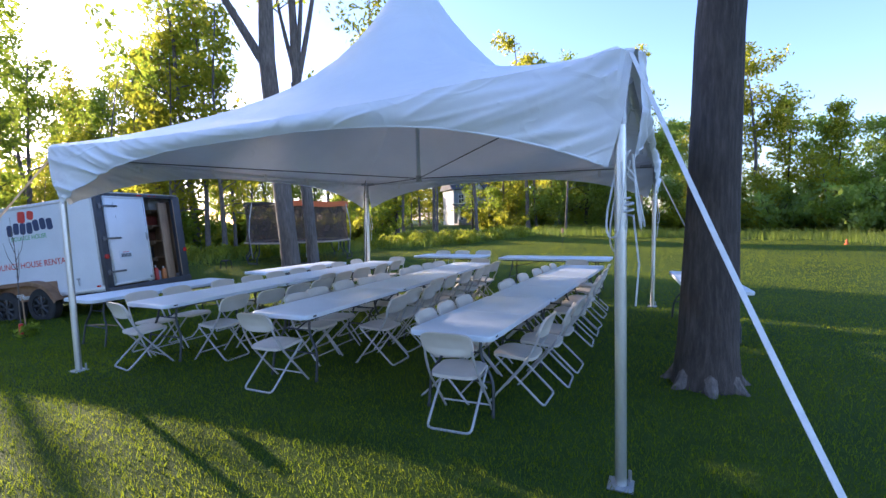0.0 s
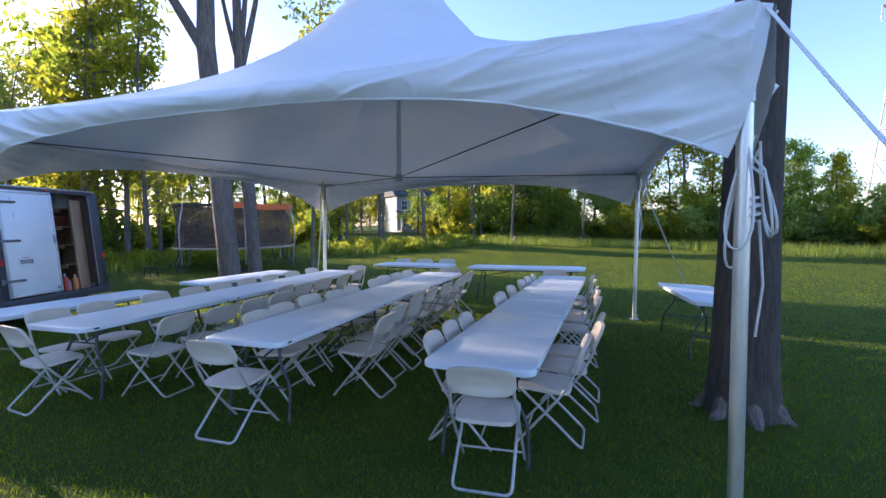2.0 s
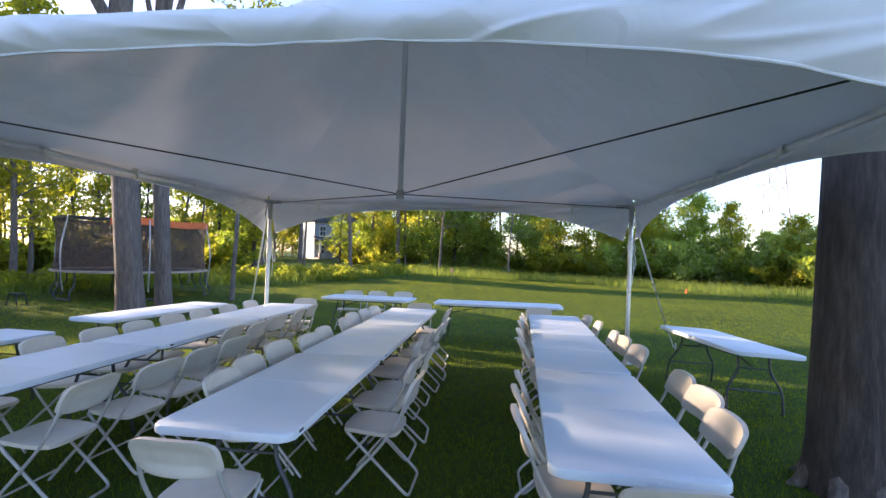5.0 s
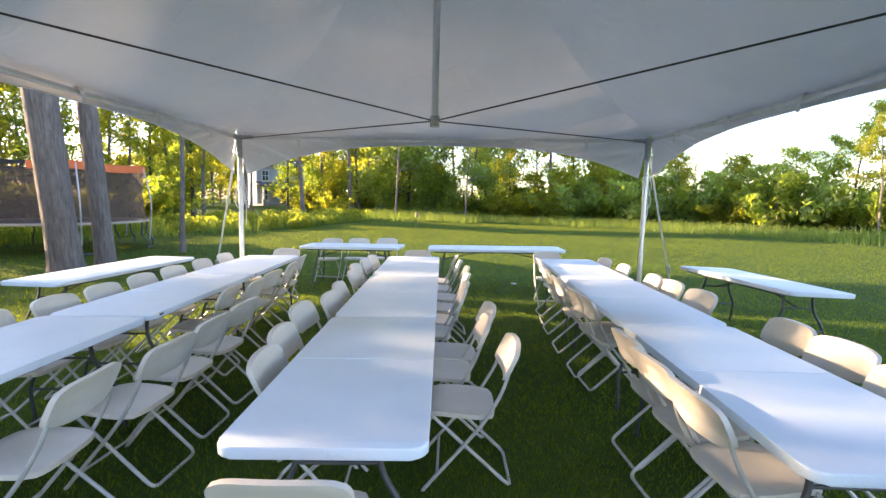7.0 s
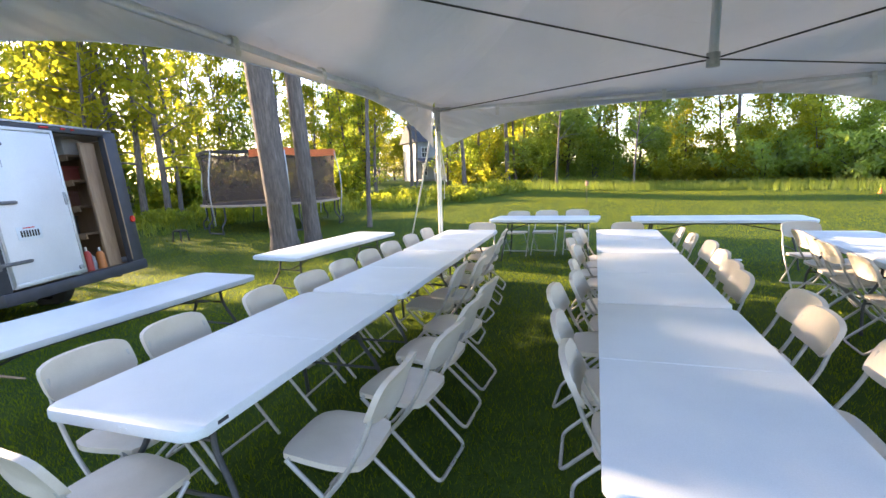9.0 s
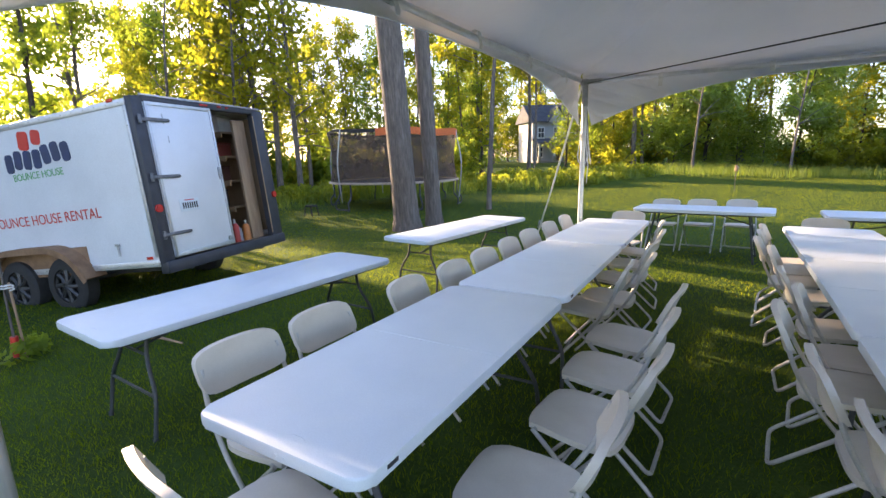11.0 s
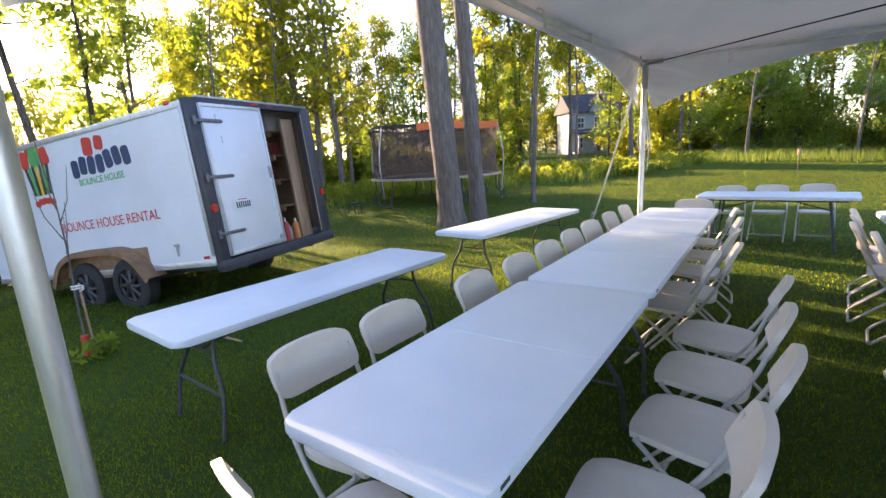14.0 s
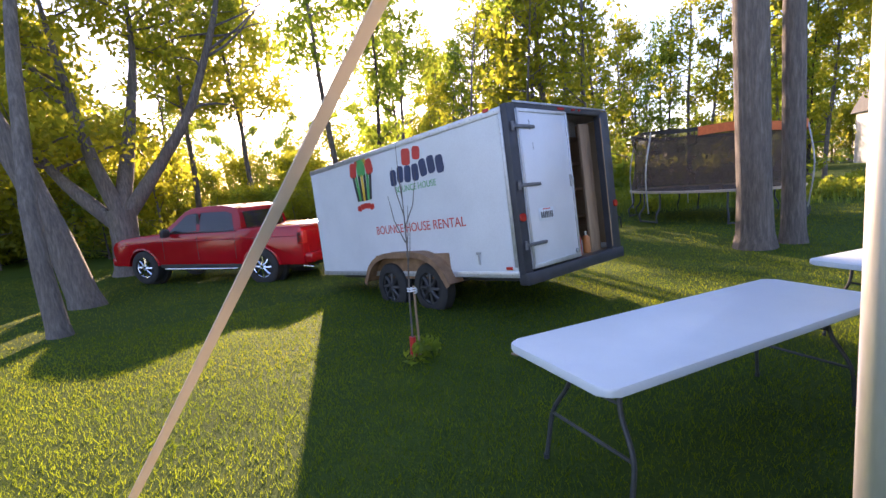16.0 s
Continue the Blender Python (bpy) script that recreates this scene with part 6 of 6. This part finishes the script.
# ---- house beyond the trees ----
def build_house():
    siding = surface("blue_grey_siding", (0.33, 0.36, 0.40), (0.42, 0.45, 0.49), 0.7, 1.0, 30, 0, 0.1)
    white = surface("white_house_trim", (0.66, 0.66, 0.66), (0.78, 0.78, 0.77), 0.6, 2, 40)
    roofing = surface("dark_shingles", (0.05, 0.055, 0.07), (0.10, 0.105, 0.12), 0.85, 1.5, 25, 0, 0.3)
    pane_m = surface("dark_window_glass", (0.03, 0.04, 0.05), (0.08, 0.09, 0.11), 0.08, 0.8, 10, 0, 0)
    stone = surface("porch_stone", (0.24, 0.22, 0.20), (0.38, 0.35, 0.31), 0.85, 5, 40, 0, 0.3)
    x, y = -18.2, 47.8
    h = thing("house", pose(x, y, gz(x, y), 0, 0, 44) @ Matrix.Diagonal((0.68, 0.68, 0.76, 1)), "two-storey blue-grey house with a white-columned porch beyond the trees", "house")
    part("wall", boxed((0, 3.0, 2.9), (8.2, 6.0, 5.8)), siding, h)
    for k in range(26):
        part("siding_board", boxed((0, -0.012, 0.32 + k * 0.21), (8.2, 0.03, 0.20), 0.0), siding, h)
    for sx in (-1, 1):
        part("corner_board", boxed((sx * 4.08, -0.03, 2.9), (0.18, 0.05, 5.8)), white, h)
    bm = bmesh.new()
    pts = [(-4.6, -0.5, 5.7), (4.6, -0.5, 5.7), (4.6, 6.5, 5.7), (-4.6, 6.5, 5.7), (-4.6, 3.0, 8.3), (4.6, 3.0, 8.3)]
    v = [bm.verts.new(p) for p in pts]
    for f in ((0, 1, 5, 4), (2, 3, 4, 5), (0, 4, 3), (1, 2, 5), (0, 3, 2, 1)):
        bm.faces.new([v[i] for i in f])
    roof = part("roof", bm, roofing, h, smooth=False)
    part("chimney", boxed((2.6, 3.4, 8.3), (0.7, 0.7, 1.6), 0.03), stone, roof)
    # front gable
    bm = bmesh.new()
    v = [bm.verts.new(p) for p in ((-1.6, -0.55, 5.6), (1.6, -0.55, 5.6), (0, -0.55, 7.5), (-1.6, 2.6, 5.6), (1.6, 2.6, 5.6), (0, 2.6, 7.5))]
    for f in ((0, 1, 2), (0, 2, 5, 3), (1, 4, 5, 2)):
        bm.faces.new([v[i] for i in f])
    part("gable", bm, siding, h, smooth=False)
    for s in (-1, 1):
        part("gable_roof", boxed((0, 0, 0), (2.75, 3.4, 0.12), 0.0, Matrix.Translation((s * 0.92, 1.0, 6.68)) @ Matrix.Rotation(s * radians(50), 4, "Y")), roofing, h)
    for wx, wz in ((-2.7, 4.2), (0.0, 4.2), (2.7, 4.2), (-2.9, 1.5), (2.6, 1.5)):
        w = part("window", boxed((wx, -0.06, wz), (1.15, 0.10, 1.55), 0.01), white, h)
        for a in (-0.25, 0.25):
            for b in (-0.36, 0.36):
                part("pane", boxed((wx + a, -0.115, wz + b), (0.42, 0.012, 0.62)), pane_m, w)
        part("sill", boxed((wx, -0.12, wz - 0.82), (1.3, 0.16, 0.08), 0.01), white, w)
    part("front_door", boxed((0.1, -0.05, 1.25), (1.0, 0.08, 2.1), 0.01), surface("brown_door", (0.10, 0.05, 0.03), (0.16, 0.08, 0.05), 0.5), h)
    part("porch_floor", boxed((0, -1.2, 0.12), (8.2, 2.3, 0.24), 0.02), stone, h)
    part("porch_roof", boxed((0, 0, 0), (8.7, 2.9, 0.16), 0.0, Matrix.Translation((0, -1.1, 3.05)) @ Matrix.Rotation(radians(14), 4, "X")), roofing, h)
    part("porch_beam", boxed((0, -2.2, 2.66), (8.4, 0.22, 0.30), 0.01), white, h)
    for cx in (-3.9, -1.35, 1.35, 3.9):
        part("column", boxed((cx, -2.2, 1.65), (0.26, 0.26, 1.75), 0.02), white, h)
        part("column_base", boxed((cx, -2.2, 0.55), (0.48, 0.48, 0.65), 0.02), stone, h)


build_house()


# ---- power pylon ----
def build_pylon():
    galv = surface("galvanised_steel", (0.30, 0.28, 0.27), (0.44, 0.40, 0.38), 0.6, 1, 20, 0.4, 0.1)
    x, y = 49.0, 88.0
    p = thing("power_pylon", pose(x, y, 0, 0, 0, 25), "tall steel lattice power pylon with three pairs of arms", "pylon")
    H = 52.0

    def half(z):
        return 3.4 * (1 - z / 34) + 0.9 * (z / 34) if z < 34 else 0.9
    for sx, sy in ((-1, -1), (1, -1), (1, 1), (-1, 1)):
        part("corner_leg", tubed([(sx * half(z), sy * half(z), z) for z in (-0.3, 17, 34, H - 3)] + [(0, 0, H)], 0.13, 6), galv, p)
    zs = [0, 6, 11.5, 16.5, 21, 25, 28.5, 31.5, 34, 36, 38, 40, 42, 44, 46, 48]
    for a, b in zip(zs, zs[1:]):
        bm = bmesh.new()
        ra, rb = half(a), half(b)
        for (ax, ay), (bx, by) in zip(((-1, -1), (1, -1), (1, 1), (-1, 1)), ((1, -1), (1, 1), (-1, 1), (-1, -1))):
            tube(bm, [(ax * ra, ay * ra, a), (bx * rb, by * rb, b)], 0.06, 4)
            tube(bm, [(bx * ra, by * ra, a), (ax * rb, ay * rb, b)], 0.06, 4)
            tube(bm, [(ax * rb, ay * rb, b), (bx * rb, by * rb, b)], 0.06, 4)
        part("lattice_panel", bm, galv, p)
    for z, w in ((34.5, 5.2), (40.0, 6.4), (45.5, 5.0)):
        for s in (-1, 1):
            bm = bmesh.new()
            for sy in (-1, 1):
                tube(bm, [(s * 0.9, sy * 0.9, z), (s * w, 0, z + 0.35)], 0.08, 5)
                tube(bm, [(s * 0.9, sy * 0.9, z + 1.8), (s * w, 0, z + 0.35)], 0.06, 5)
            tube(bm, [(s * w, 0, z + 0.3), (s * w, 0, z - 2.0)], 0.09, 5)
            part("arm", bm, galv, p)
            far = [(s * w + 0, -80 * k, z - 2.0 - 9 * (k - k * k) * 1.6 + 0.0) for k in np.linspace(0, 1, 12)]
            part("power_line", tubed(far, 0.035, 4), CABLE, p)


build_pylon()
